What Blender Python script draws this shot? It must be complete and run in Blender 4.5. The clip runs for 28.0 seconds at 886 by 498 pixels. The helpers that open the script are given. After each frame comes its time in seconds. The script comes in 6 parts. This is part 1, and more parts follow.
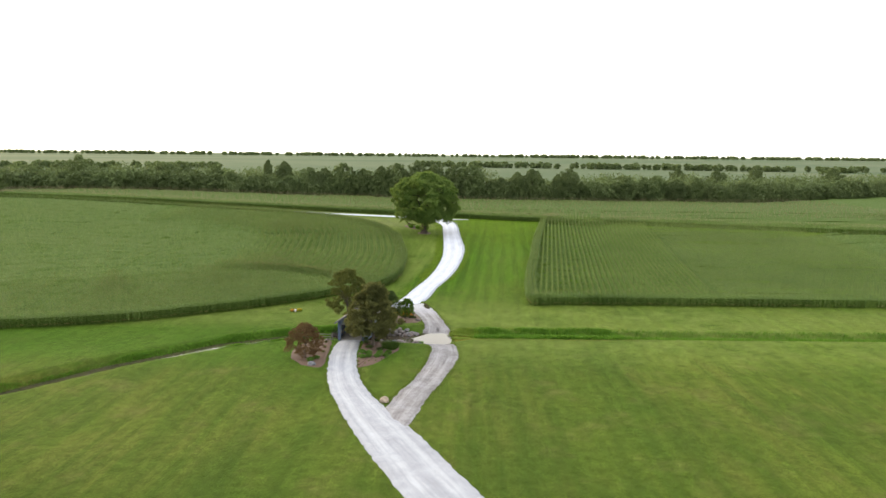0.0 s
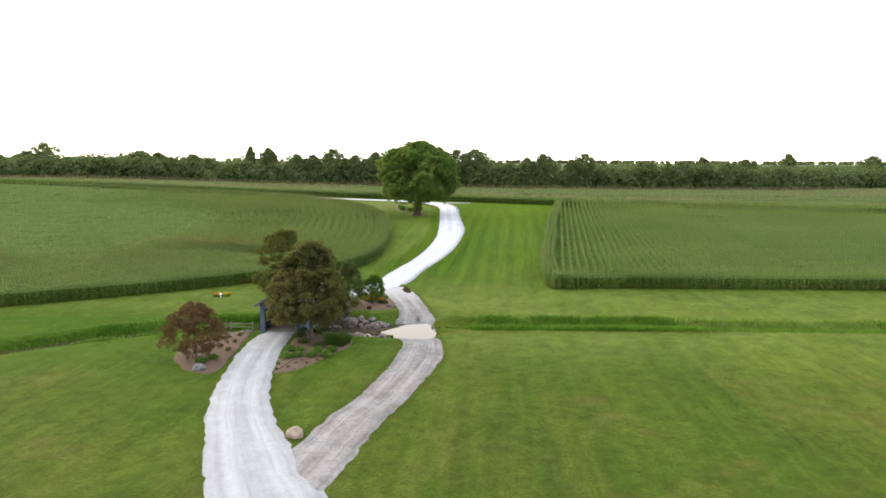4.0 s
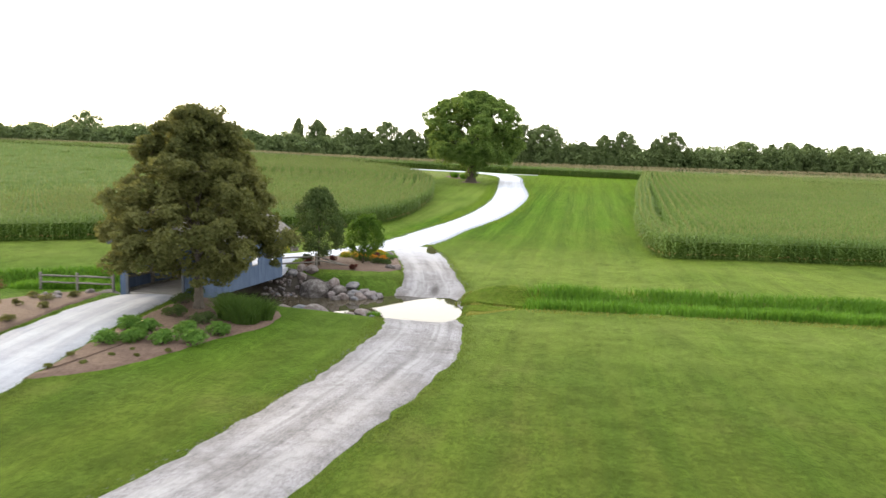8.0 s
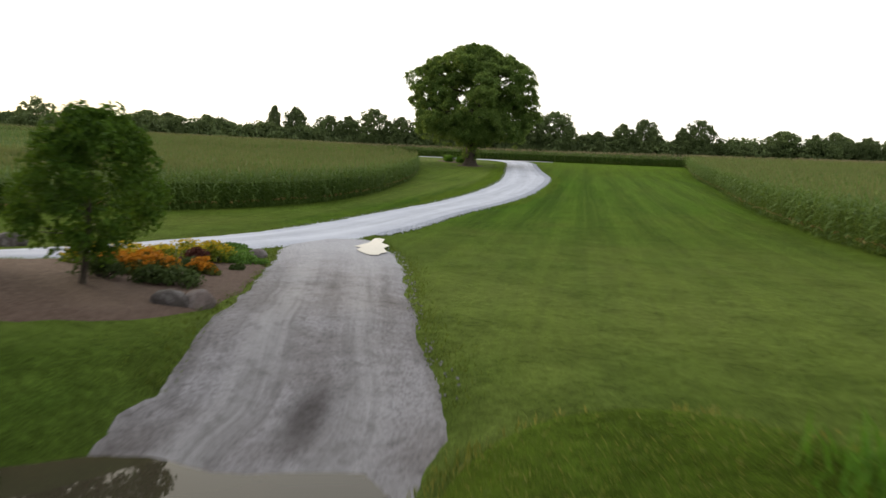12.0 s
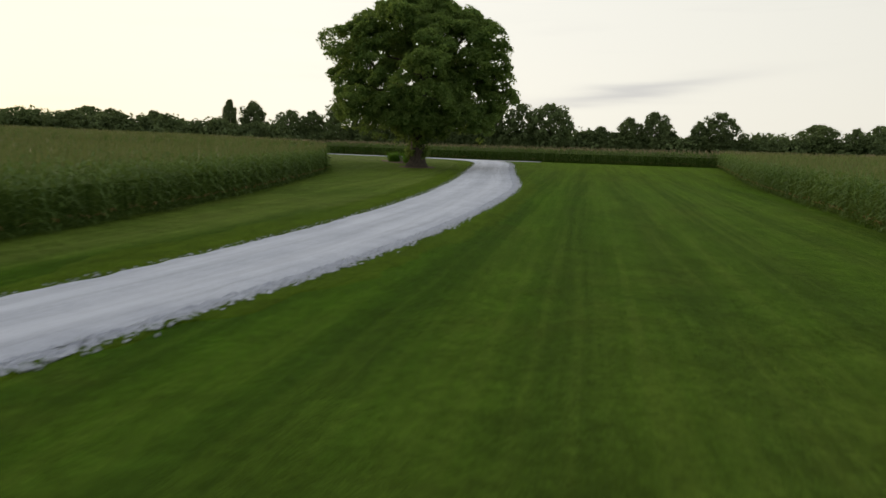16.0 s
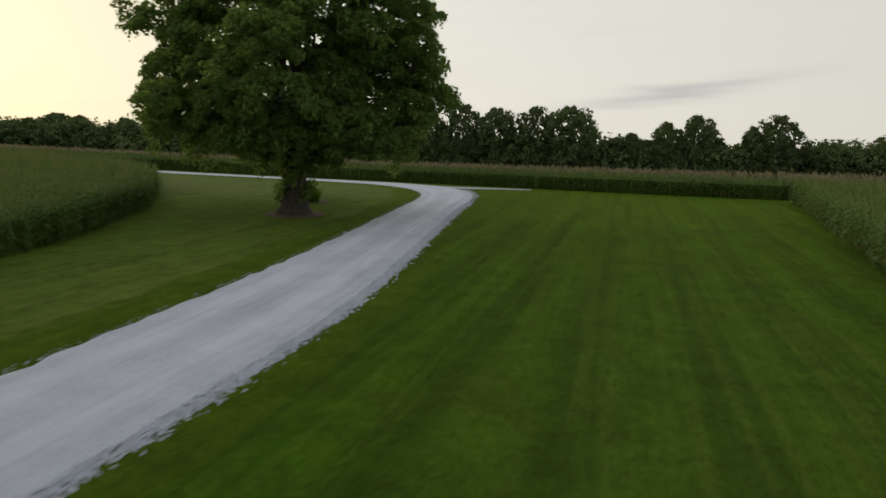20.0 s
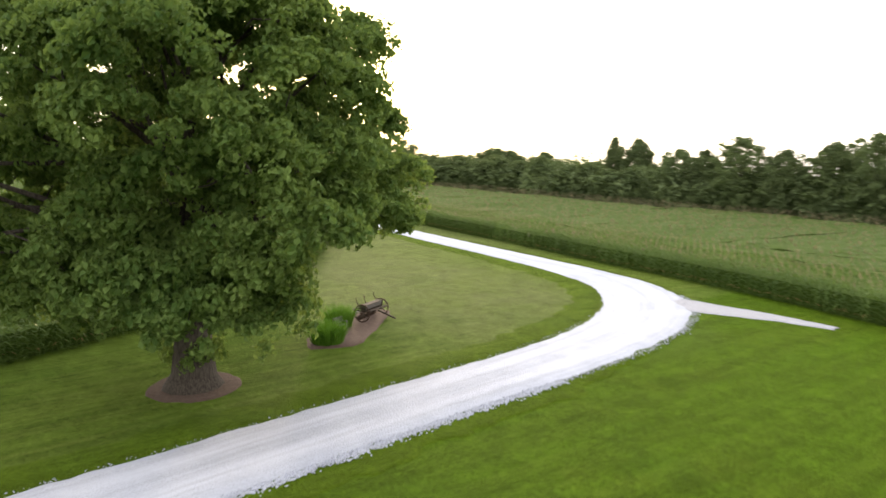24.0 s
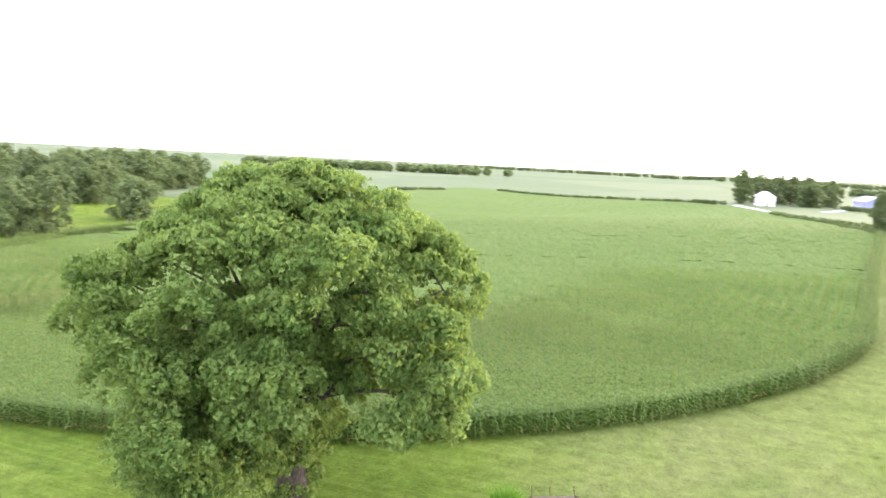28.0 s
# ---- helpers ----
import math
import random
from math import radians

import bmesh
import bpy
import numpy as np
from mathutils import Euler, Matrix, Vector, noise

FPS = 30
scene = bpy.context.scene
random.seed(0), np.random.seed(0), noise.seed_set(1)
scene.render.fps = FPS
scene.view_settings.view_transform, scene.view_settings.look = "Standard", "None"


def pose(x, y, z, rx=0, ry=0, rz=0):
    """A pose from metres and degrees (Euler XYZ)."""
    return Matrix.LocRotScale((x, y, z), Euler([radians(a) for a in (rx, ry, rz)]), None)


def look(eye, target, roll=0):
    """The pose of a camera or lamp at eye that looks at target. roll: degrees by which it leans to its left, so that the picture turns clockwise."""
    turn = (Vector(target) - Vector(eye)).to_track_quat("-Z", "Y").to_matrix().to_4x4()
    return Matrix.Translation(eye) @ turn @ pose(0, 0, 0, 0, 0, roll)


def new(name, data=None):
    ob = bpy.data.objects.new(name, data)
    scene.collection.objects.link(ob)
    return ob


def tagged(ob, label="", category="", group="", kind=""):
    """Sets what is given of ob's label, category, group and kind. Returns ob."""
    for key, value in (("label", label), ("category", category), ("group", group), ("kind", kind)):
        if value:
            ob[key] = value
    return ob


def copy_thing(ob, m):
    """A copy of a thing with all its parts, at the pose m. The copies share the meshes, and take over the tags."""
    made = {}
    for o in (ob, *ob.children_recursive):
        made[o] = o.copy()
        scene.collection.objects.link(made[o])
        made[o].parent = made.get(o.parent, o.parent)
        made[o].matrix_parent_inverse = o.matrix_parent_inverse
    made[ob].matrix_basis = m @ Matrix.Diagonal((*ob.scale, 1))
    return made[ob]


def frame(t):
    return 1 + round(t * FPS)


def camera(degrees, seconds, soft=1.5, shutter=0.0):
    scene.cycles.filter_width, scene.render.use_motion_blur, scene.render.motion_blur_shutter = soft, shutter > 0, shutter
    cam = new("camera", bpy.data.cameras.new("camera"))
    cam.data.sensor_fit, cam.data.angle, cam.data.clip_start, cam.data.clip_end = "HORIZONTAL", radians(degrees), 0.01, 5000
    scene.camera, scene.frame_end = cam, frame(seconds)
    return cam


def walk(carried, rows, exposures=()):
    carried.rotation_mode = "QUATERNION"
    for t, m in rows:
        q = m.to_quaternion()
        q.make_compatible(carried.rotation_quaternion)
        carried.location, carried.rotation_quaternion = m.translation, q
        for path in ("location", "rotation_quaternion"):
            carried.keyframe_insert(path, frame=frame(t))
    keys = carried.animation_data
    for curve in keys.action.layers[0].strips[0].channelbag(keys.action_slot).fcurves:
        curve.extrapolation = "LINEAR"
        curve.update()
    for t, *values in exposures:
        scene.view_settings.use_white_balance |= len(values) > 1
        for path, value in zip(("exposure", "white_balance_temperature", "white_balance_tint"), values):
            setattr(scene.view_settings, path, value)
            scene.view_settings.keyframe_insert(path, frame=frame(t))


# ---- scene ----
cam = camera(63.2, 28.0, shutter=0.5)
PATH = [
    (0, (1.54, -0.335, 31.548), (1.526, 1.648, 31.285), 0.6),
    (1, (1.972, 10.023, 28.092), (1.956, 12.007, 27.84), 0.2),
    (2, (2.223, 19.604, 25.121), (2.206, 21.588, 24.876), -0.1),
    (2.5, (2.556, 23.861, 24.014), (2.529, 25.845, 23.765), 0.4),
    (4.5, (4.704, 44.24, 17.982), (4.66, 46.225, 17.746), 0.2),
    (5, (4.441, 48.339, 17.164), (4.304, 50.319, 16.919), 1.0),
    (5.5, (5.101, 52.166, 16.045), (4.9, 54.141, 15.797), 1.2),
    (6, (5.335, 56.753, 14.862), (5.125, 58.726, 14.609), 1.7),
    (7, (5.753, 66.937, 11.75), (5.54, 68.91, 11.499), 1.8),
    (8, (5.891, 76.871, 9.042), (5.673, 78.844, 8.798), 1.7),
    (9, (6.001, 86.31, 7.415), (5.78, 88.283, 7.175), 1.5),
    (10, (5.496, 96.02, 5.362), (5.275, 97.993, 5.123), 1.7),
    (11, (4.114, 106.758, 4.106), (3.897, 108.733, 3.873), 1.8),
    (12, (3.0, 116.6, 3.72), (2.786, 118.576, 3.494), 1.9),
    (12.5, (2.68, 121.4, 3.6), (2.466, 123.376, 3.377), 1.8),
    (14.5, (3.75, 141.2, 3.5), (3.527, 143.175, 3.277), 1.5),
    (15, (4.8, 146.4, 3.48), (4.58, 148.376, 3.256), 1.7),
    (16, (7.2, 156.4, 3.98), (6.976, 158.375, 3.759), 1.6),
    (17, (9.17, 166.3, 4.65), (8.94, 168.274, 4.431), 1.6),
    (17.5, (10.005, 171.666, 4.954), (9.751, 173.638, 4.736), 1.5),
    (18, (10.853, 176.169, 5.329), (10.574, 178.137, 5.11), 1.7),
    (18.5, (11.555, 180.515, 5.59), (11.231, 182.476, 5.375), 1.5),
    (19, (12.195, 185.065, 6.112), (11.861, 187.025, 5.897), 1.4),
    (19.5, (12.816, 189.747, 6.857), (12.482, 191.707, 6.642), 1.5),
    (20, (14.009, 194.579, 7.778), (13.674, 196.539, 7.561), 1.4),
    (20.5, (15.924, 198.85, 8.62), (15.532, 200.799, 8.405), 1.1),
    (21, (17.797, 203.567, 9.329), (17.356, 205.507, 9.117), 0.8),
    (21.5, (19.32, 208.545, 10.109), (18.809, 210.468, 9.901), 0.7),
    (23.5, (25.857, 228.967, 13.958), (24.571, 230.484, 13.746), 1.8),
    (24, (27.654, 233.794, 15.142), (26.154, 235.101, 14.93), 1.8),
    (24.5, (29.242, 238.563, 16.354), (27.547, 239.604, 16.141), 1.8),
    (25, (30.45, 243.262, 17.65), (28.62, 244.038, 17.434), 2.2),
    (25.5, (31.495, 247.904, 18.954), (29.575, 248.418, 18.737), 2.1),
    (26, (32.095, 252.73, 20.305), (30.123, 252.979, 20.083), 2.0),
    (26.5, (32.026, 257.178, 21.788), (30.04, 257.172, 21.556), 2.5),
    (27, (31.542, 261.554, 23.141), (29.572, 261.302, 22.904), 2.6),
    (27.5, (30.471, 265.607, 24.664), (28.543, 265.14, 24.414), 2.7),
    (28, (28.808, 269.572, 25.911), (26.946, 268.883, 25.665), 2.8),
]
walk(cam, [(t, look(e, g, r)) for t, e, g, r in PATH], exposures=[(0, 0.5, 6500, 10), (2, 0.5, 6500, 10), (5, 0.55, 6500, 10), (8, 0.9, 6450, 10), (9, 0.75, 6500, 10), (10, 0.34, 6500, 10), (12, -0.34, 6500, 10), (14.5, -0.7, 6500, 9), (16, -0.98, 6500, 8), (17.5, -1.22, 6500, 8),
    (19.5, -1.32, 6500, 8), (21, -1.06, 6500, 8), (22.5, -0.5, 6500, 10), (24, 0.55, 6600, 14), (25, 1.15, 6600, 17), (26, 1.72, 6300, 20), (28, 1.78, 5950, 22)])

# ---- daylight: low hazy evening sun behind thin bright overcast ----
SUN_AZ, SUN_EL = 56.2, 5.4
sun_dir = Vector((-math.sin(radians(SUN_AZ)) * math.cos(radians(SUN_EL)), math.cos(radians(SUN_AZ)) * math.cos(radians(SUN_EL)), math.sin(radians(SUN_EL))))
world = bpy.data.worlds.new("world")
scene.world = world
world.use_nodes = True
wn, wl = world.node_tree.nodes, world.node_tree.links
wn.clear()


def wnode(kind, **values):
    n = wn.new(kind)
    for k, v in values.items():
        n.inputs[k].default_value = v
    return n


def wmath(op, a, b=None, clamp=False):
    n = wn.new("ShaderNodeMath")
    n.operation, n.use_clamp = op, clamp
    for i, v in enumerate((a, b)):
        if v is None:
            continue
        if isinstance(v, (int, float)):
            n.inputs[i].default_value = v
        else:
            wl.new(v, n.inputs[i])
    return n.outputs[0]


def wmix(fac, a, b):
    n = wn.new("ShaderNodeMix")
    n.data_type = "RGBA"
    for i, v in ((0, fac), (6, a), (7, b)):
        if isinstance(v, (int, float, tuple)):
            n.inputs[i].default_value = v
        else:
            wl.new(v, n.inputs[i])
    return n.outputs[2]


coord = wn.new("ShaderNodeTexCoord").outputs["Generated"]
nishita = wn.new("ShaderNodeTexSky")
nishita.sky_type, nishita.sun_disc = "NISHITA", False
nishita.sun_elevation, nishita.sun_rotation = radians(SUN_EL), radians(-SUN_AZ)
nishita.dust_density = 4.0
sep = wn.new("ShaderNodeSeparateXYZ")
wl.new(coord, sep.inputs[0])
up = wmath("MAXIMUM", sep.outputs[2], 0.0)
dot = wn.new("ShaderNodeVectorMath")
dot.operation = "DOT_PRODUCT"
dot.inputs[1].default_value = sun_dir
wl.new(coord, dot.inputs[0])
toward = wmath("MAXIMUM", dot.outputs["Value"], 0.0)
glow_wide = wmath("POWER", toward, 9.0)
glow_near = wmath("POWER", toward, 90.0)
glow_disc = wmath("POWER", toward, 2600.0)
veil = wmix(wmath("POWER", up, 0.75), (0.93, 0.885, 0.785, 1), (0.82, 0.82, 0.81, 1))
veil = wmix(wmath("MULTIPLY", glow_wide, 0.85), veil, (1.12, 0.99, 0.62, 1))
veil = wmix(wmath("MULTIPLY", glow_near, 0.9), veil, (2.3, 1.9, 1.15, 1))
veil = wmix(glow_disc, veil, (30.0, 21.0, 9.0, 1))
# thin grey streaks of cloud low over the woods
stretch = wn.new("ShaderNodeMapping")
stretch.inputs["Scale"].default_value = (2.2, 2.2, 30.0)
stretch.inputs["Location"].default_value = (0.35, 0.1, 0.4)
wl.new(coord, stretch.inputs[0])
cloud = wnode("ShaderNodeTexNoise", Scale=1.5, Detail=5.0, Roughness=0.55)
wl.new(stretch.outputs[0], cloud.inputs["Vector"])
streak = wn.new("ShaderNodeMapRange")
for i, v in ((1, 0.56), (2, 0.72), (3, 0.0), (4, 0.10)):
    streak.inputs[i].default_value = v
wl.new(cloud.outputs["Fac"], streak.inputs[0])
veil = wmix(streak.outputs[0], veil, (0.62, 0.60, 0.60, 1))
# one long grey cloud low in the north
rise = wmath("SUBTRACT", sep.outputs[2], wmath("ADD", wmath("MULTIPLY", sep.outputs[0], 0.13), 0.090))
rise = wmath("ADD", rise, wmath("MULTIPLY", wmath("SUBTRACT", cloud.outputs["Fac"], 0.5), 0.03))
thick = wmath("POWER", 2.718, wmath("MULTIPLY", wmath("MULTIPLY", rise, rise), -16000.0))
along = wmath("SUBTRACT", sep.outputs[0], 0.13)
reach_ = wmath("POWER", 2.718, wmath("MULTIPLY", wmath("MULTIPLY", along, along), -70.0))
ahead = wmath("GREATER_THAN", sep.outputs[1], 0.0)
veil = wmix(wmath("MULTIPLY", wmath("MULTIPLY", thick, reach_), wmath("MULTIPLY", ahead, 0.8)), veil, (0.60, 0.585, 0.585, 1))
# the sky away from the sunset is darker
turned_away = wn.new("ShaderNodeMapRange")
for i, v in ((1, -0.75), (2, 0.8), (3, 0.66), (4, 1.0)):
    turned_away.inputs[i].default_value = v
wl.new(dot.outputs["Value"], turned_away.inputs[0])
fade = wn.new("ShaderNodeVectorMath")
fade.operation = "SCALE"
wl.new(veil, fade.inputs[0])
wl.new(turned_away.outputs[0], fade.inputs["Scale"])
veil = fade.outputs[0]
sky_part = wn.new("ShaderNodeVectorMath")
sky_part.operation = "SCALE"
sky_part.inputs["Scale"].default_value = 0.10
wl.new(nishita.outputs[0], sky_part.inputs[0])
both = wmix(0.85, sky_part.outputs[0], veil)
back = wnode("ShaderNodeBackground", Strength=2.5)
wl.new(both, back.inputs[0])
wl.new(back.outputs[0], wn.new("ShaderNodeOutputWorld").inputs[0])

sun = new("sun", bpy.data.lights.new("sun", "SUN"))
sun.data.energy, sun.data.angle, sun.data.color = 2.2, radians(6), (1.0, 0.80, 0.55)
sun.matrix_world = look(sun_dir * 500, (0, 0, 0))

# ---- materials ----
class Nodes:
    """A small hand for node materials: every call returns an output socket."""

    def __init__(self, name, rough=0.85, metal=0.0, spec=0.3):
        self.mat = bpy.data.materials.new(name)
        self.mat.use_nodes = True
        self.tree = self.mat.node_tree
        self.tree.nodes.clear()
        self.out = self.tree.nodes.new("ShaderNodeOutputMaterial")
        self.bsdf = self.tree.nodes.new("ShaderNodeBsdfPrincipled")
        self.bsdf.inputs["Roughness"].default_value = rough
        self.bsdf.inputs["Metallic"].default_value = metal
        self.bsdf.inputs["Specular IOR Level"].default_value = spec
        self.tree.links.new(self.bsdf.outputs[0], self.out.inputs[0])

    def put(self, socket, v):
        if isinstance(v, (int, float, tuple)):
            socket.default_value = v
        else:
            self.tree.links.new(v, socket)

    def node(self, kind, out=0, **values):
        n = self.tree.nodes.new(kind)
        for k, v in values.items():
            self.put(n.inputs[k], v)
        return n.outputs[out]

    def place(self):
        return self.node("ShaderNodeNewGeometry", "Position")

    def scaled(self, v, scale, turn=0.0):
        n = self.tree.nodes.new("ShaderNodeMapping")
        n.inputs["Scale"].default_value = scale
        n.inputs["Rotation"].default_value = (0, 0, radians(turn))
        self.put(n.inputs[0], v)
        return n.outputs[0]

    def noise(self, v, scale, detail=4.0, rough=0.55):
        return self.node("ShaderNodeTexNoise", "Fac", Vector=v, Scale=scale, Detail=detail, Roughness=rough)

    def ramp(self, fac, lo, hi, a=0.0, b=1.0):
        n = self.tree.nodes.new("ShaderNodeMapRange")
        for i, v in enumerate((fac, lo, hi, a, b)):
            self.put(n.inputs[i], v)
        return n.outputs[0]

    def math(self, op, a, b=0.0):
        n = self.tree.nodes.new("ShaderNodeMath")
        n.operation = op
        self.put(n.inputs[0], a)
        self.put(n.inputs[1], b)
        return n.outputs[0]

    def mix(self, fac, a, b):
        n = self.tree.nodes.new("ShaderNodeMix")
        n.data_type = "RGBA"
        for i, v in ((0, fac), (6, a), (7, b)):
            self.put(n.inputs[i], v)
        return n.outputs[2]

    def color(self, v):
        self.put(self.bsdf.inputs["Base Color"], v)
        return self

    def bump(self, h, strength=0.4, distance=0.05):
        self.put(self.bsdf.inputs["Normal"], self.node("ShaderNodeBump", Height=h, Strength=strength, Distance=distance))
        return self


def rgb(r, g, b):
    return (r, g, b, 1.0)


def leaf_mat(name, dark, light, glow=0.3, rough=0.6, patch=0.35):
    """Leaves: colour varies from leaf to leaf and from bough to bough; light passes through."""
    m = Nodes(name, rough, spec=0.12)
    isl = m.node("ShaderNodeNewGeometry", "Random Per Island")
    obj = m.node("ShaderNodeObjectInfo", "Random")
    big = m.noise(m.place(), patch, 2.0)
    fac = m.math("ADD", m.math("MULTIPLY", isl, 0.45), m.ramp(big, 0.3, 0.7, 0.0, 0.50))
    c = m.mix(fac, dark, light)
    c = m.mix(m.math("MULTIPLY", obj, 0.35), c, rgb(dark[0] * 0.8, dark[1] * 0.7, dark[2] * 0.8))
    m.color(c)
    tr = m.tree.nodes.new("ShaderNodeBsdfTranslucent")
    m.put(tr.inputs[0], m.mix(0.4, c, rgb(light[0] * 1.5, light[1] * 1.4, light[2] * 0.8)))
    mix = m.tree.nodes.new("ShaderNodeMixShader")
    mix.inputs[0].default_value = glow
    m.tree.links.new(m.bsdf.outputs[0], mix.inputs[1])
    m.tree.links.new(tr.outputs[0], mix.inputs[2])
    m.tree.links.new(mix.outputs[0], m.out.inputs[0])
    return m.mat


def bark_mat(name, a, b):
    m = Nodes(name, 0.95)
    p = m.scaled(m.place(), (6, 6, 1.2))
    n = m.noise(p, 2.0, 6.0, 0.65)
    m.color(m.mix(m.ramp(n, 0.35, 0.65), a, b)).bump(n, 0.8, 0.05)
    return m.mat


def plain_mat(name, a, b, scale=3.0, rough=0.8, bump=0.3, metal=0.0, stretch=(1, 1, 1)):
    m = Nodes(name, rough, metal)
    p = m.scaled(m.place(), stretch)
    n = m.noise(p, scale, 6.0, 0.6)
    fine = m.noise(p, scale * 9, 3.0)
    m.color(m.mix(m.ramp(n, 0.3, 0.7), a, b)).bump(m.math("ADD", n, m.math("MULTIPLY", fine, 0.4)), bump, 0.03)
    return m.mat


def lawn_mat(name, lush=0.0):
    """Mown grass: dry and lush patches, mowing stripes up the field, clumps and blades."""
    m = Nodes(name, 0.95, spec=0.03)
    p = m.place()
    north = m.node("ShaderNodeSeparateXYZ", 1, Vector=p)
    big = m.noise(p, 0.035, 3.0)
    mid = m.noise(p, 0.16, 5.0, 0.65)
    streak = m.noise(m.scaled(p, (0.75, 0.028, 1), 4), 1.0, 4.0, 0.6)
    swath = m.noise(m.scaled(p, (0.20, 0.012, 1), -6), 1.0, 2.0)
    clump = m.noise(p, 0.75, 6.0, 0.72)
    fine = m.noise(p, 5.0, 5.0, 0.75)
    blade = m.noise(m.scaled(p, (26, 15, 15)), 1.0, 4.0, 0.75)
    c = m.mix(m.ramp(big, 0.35, 0.65), rgb(0.072, 0.116, 0.018), rgb(0.132, 0.150, 0.032))
    c = m.mix(m.ramp(swath, 0.45, 0.6, 0.0, 0.55), c, rgb(0.086, 0.137, 0.020))
    c = m.mix(m.ramp(streak, 0.42, 0.60, 0.0, 0.6), c, rgb(0.060, 0.104, 0.016))
    drift = m.noise(m.scaled(p, (0.085, 0.030, 1), -14), 1.0, 5.0, 0.62)
    c = m.mix(m.ramp(drift, 0.50, 0.66, 0.0, 0.45), c, rgb(0.140, 0.184, 0.030))
    c = m.mix(m.ramp(drift, 0.50, 0.36, 0.0, 0.45), c, rgb(0.050, 0.092, 0.016))
    dry = m.ramp(mid, 0.54, 0.74, 0.0, 0.5 - 0.4 * lush)
    c = m.mix(dry, c, rgb(0.185, 0.160, 0.060))
    # paler, shorter belt on both sides of the stream, with glare in its colour
    belt = m.math("MULTIPLY", m.ramp(north, 98.0, 114.0), m.ramp(north, 138.0, 158.0, 1.0, 0.0))
    side = m.math("MAXIMUM", m.ramp(m.node("ShaderNodeSeparateXYZ", 0, Vector=p), -6.0, 1.0, 0.1, 1.0), m.ramp(north, 122.0, 132.0))
    belt = m.math("MULTIPLY", belt, side)
    lushly = m.math("MULTIPLY", m.math("SUBTRACT", 1.0, side), m.ramp(north, 96.0, 108.0))
    c = m.mix(m.math("MULTIPLY", lushly, 0.7), c, rgb(0.044, 0.124, 0.010))
    c = m.mix(m.math("MULTIPLY", belt, m.ramp(mid, 0.35, 0.65, 0.42, 0.82)), c, rgb(0.156, 0.208, 0.050))
    # the meadow up to the oak is lusher, mown in straight bands
    turned = m.scaled(p, (1, 1, 1), 4.5)
    bend = m.noise(m.scaled(turned, (0.35, 0.012, 1)), 1.0, 3.0, 0.5)
    pass_ = m.math("SINE", m.math("ADD", m.math("MULTIPLY", m.node("ShaderNodeSeparateXYZ", 0, Vector=turned), 1.9), m.math("MULTIPLY", bend, 5.0)))
    thin = m.noise(m.scaled(turned, (2.2, 0.03, 1)), 1.0, 3.0, 0.55)
    east = m.ramp(m.node("ShaderNodeSeparateXYZ", 0, Vector=p), -15.0, -7.0, 0.25, 1.0)
    meadow = m.mix(m.math("ADD", 0.5, m.math("MULTIPLY", east, m.ramp(pass_, -0.7, 0.7, -0.20, 0.24))), rgb(0.011, 0.052, 0.0010), rgb(0.068, 0.180, 0.0036))
    meadow = m.mix(m.ramp(thin, 0.48, 0.62, 0.0, 0.70), meadow, rgb(0.068, 0.146, 0.0080))
    meadow = m.mix(m.ramp(mid, 0.52, 0.70, 0.0, 0.50), meadow, rgb(0.080, 0.096, 0.0110))
    meadow = m.mix(m.ramp(big, 0.44, 0.60, 0.0, 0.40), meadow, rgb(0.029, 0.080, 0.0030))
    meadow = m.mix(m.ramp(north, 212.0, 250.0, 0.0, 0.42), meadow, rgb(0.120, 0.176, 0.0100))
    # paler grass between the drive and the corn, and along the east corn
    off = m.math("SUBTRACT", m.node("ShaderNodeSeparateXYZ", 0, Vector=p), m.ramp(north, 150.0, 205.0, -11.0, -1.5))
    paled = m.math("MULTIPLY", m.ramp(off, -0.8, 0.8, 0.95, 0.0), m.ramp(big, 0.3, 0.6, 0.7, 1.0))
    # the eastern paleness is glare at a low view, put into the colour
    paled = m.math("ADD", paled, m.math("MULTIPLY", m.ramp(off, 9.0, 17.0, 0.0, 0.30), m.ramp(north, 205.0, 240.0, 1.0, 0.0)))
    meadow = m.mix(paled, meadow, m.mix(m.ramp(thin, 0.4, 0.65), rgb(0.128, 0.190, 0.034), rgb(0.170, 0.212, 0.050)))
    c = m.mix(m.ramp(north, 142.0, 172.0, 0.0, 0.90), c, meadow)
    if not lush:
        loop = m.tree.nodes.new("ShaderNodeVectorMath")
        loop.operation = "DISTANCE"
        m.put(loop.inputs[0], m.scaled(p, (0.62, 1.0, 0.0)))
        loop.inputs[1].default_value = (-12.5, 272.0, 0.0)
        worn = m.math("MULTIPLY", m.ramp(loop.outputs["Value"], 8.0, 17.0, 1.0, 0.0), m.ramp(mid, 0.3, 0.6, 0.35, 0.95))
        c = m.mix(worn, c, rgb(0.158, 0.182, 0.072))
        west = m.math("MULTIPLY", m.ramp(m.node("ShaderNodeSeparateXYZ", 0, Vector=p), -42.0, -20.0, 0.75, 0.0), m.ramp(north, 200.0, 260.0))
        c = m.mix(west, c, rgb(0.152, 0.178, 0.070))
    else:
        c = m.mix(lush, c, rgb(0.0819, 0.1318, 0.0081))
    cool = m.noise(p, 0.11, 4.0, 0.6)
    c = m.mix(m.ramp(cool, 0.5, 0.68, 0.0, 0.4), c, rgb(0.044, 0.096, 0.012))
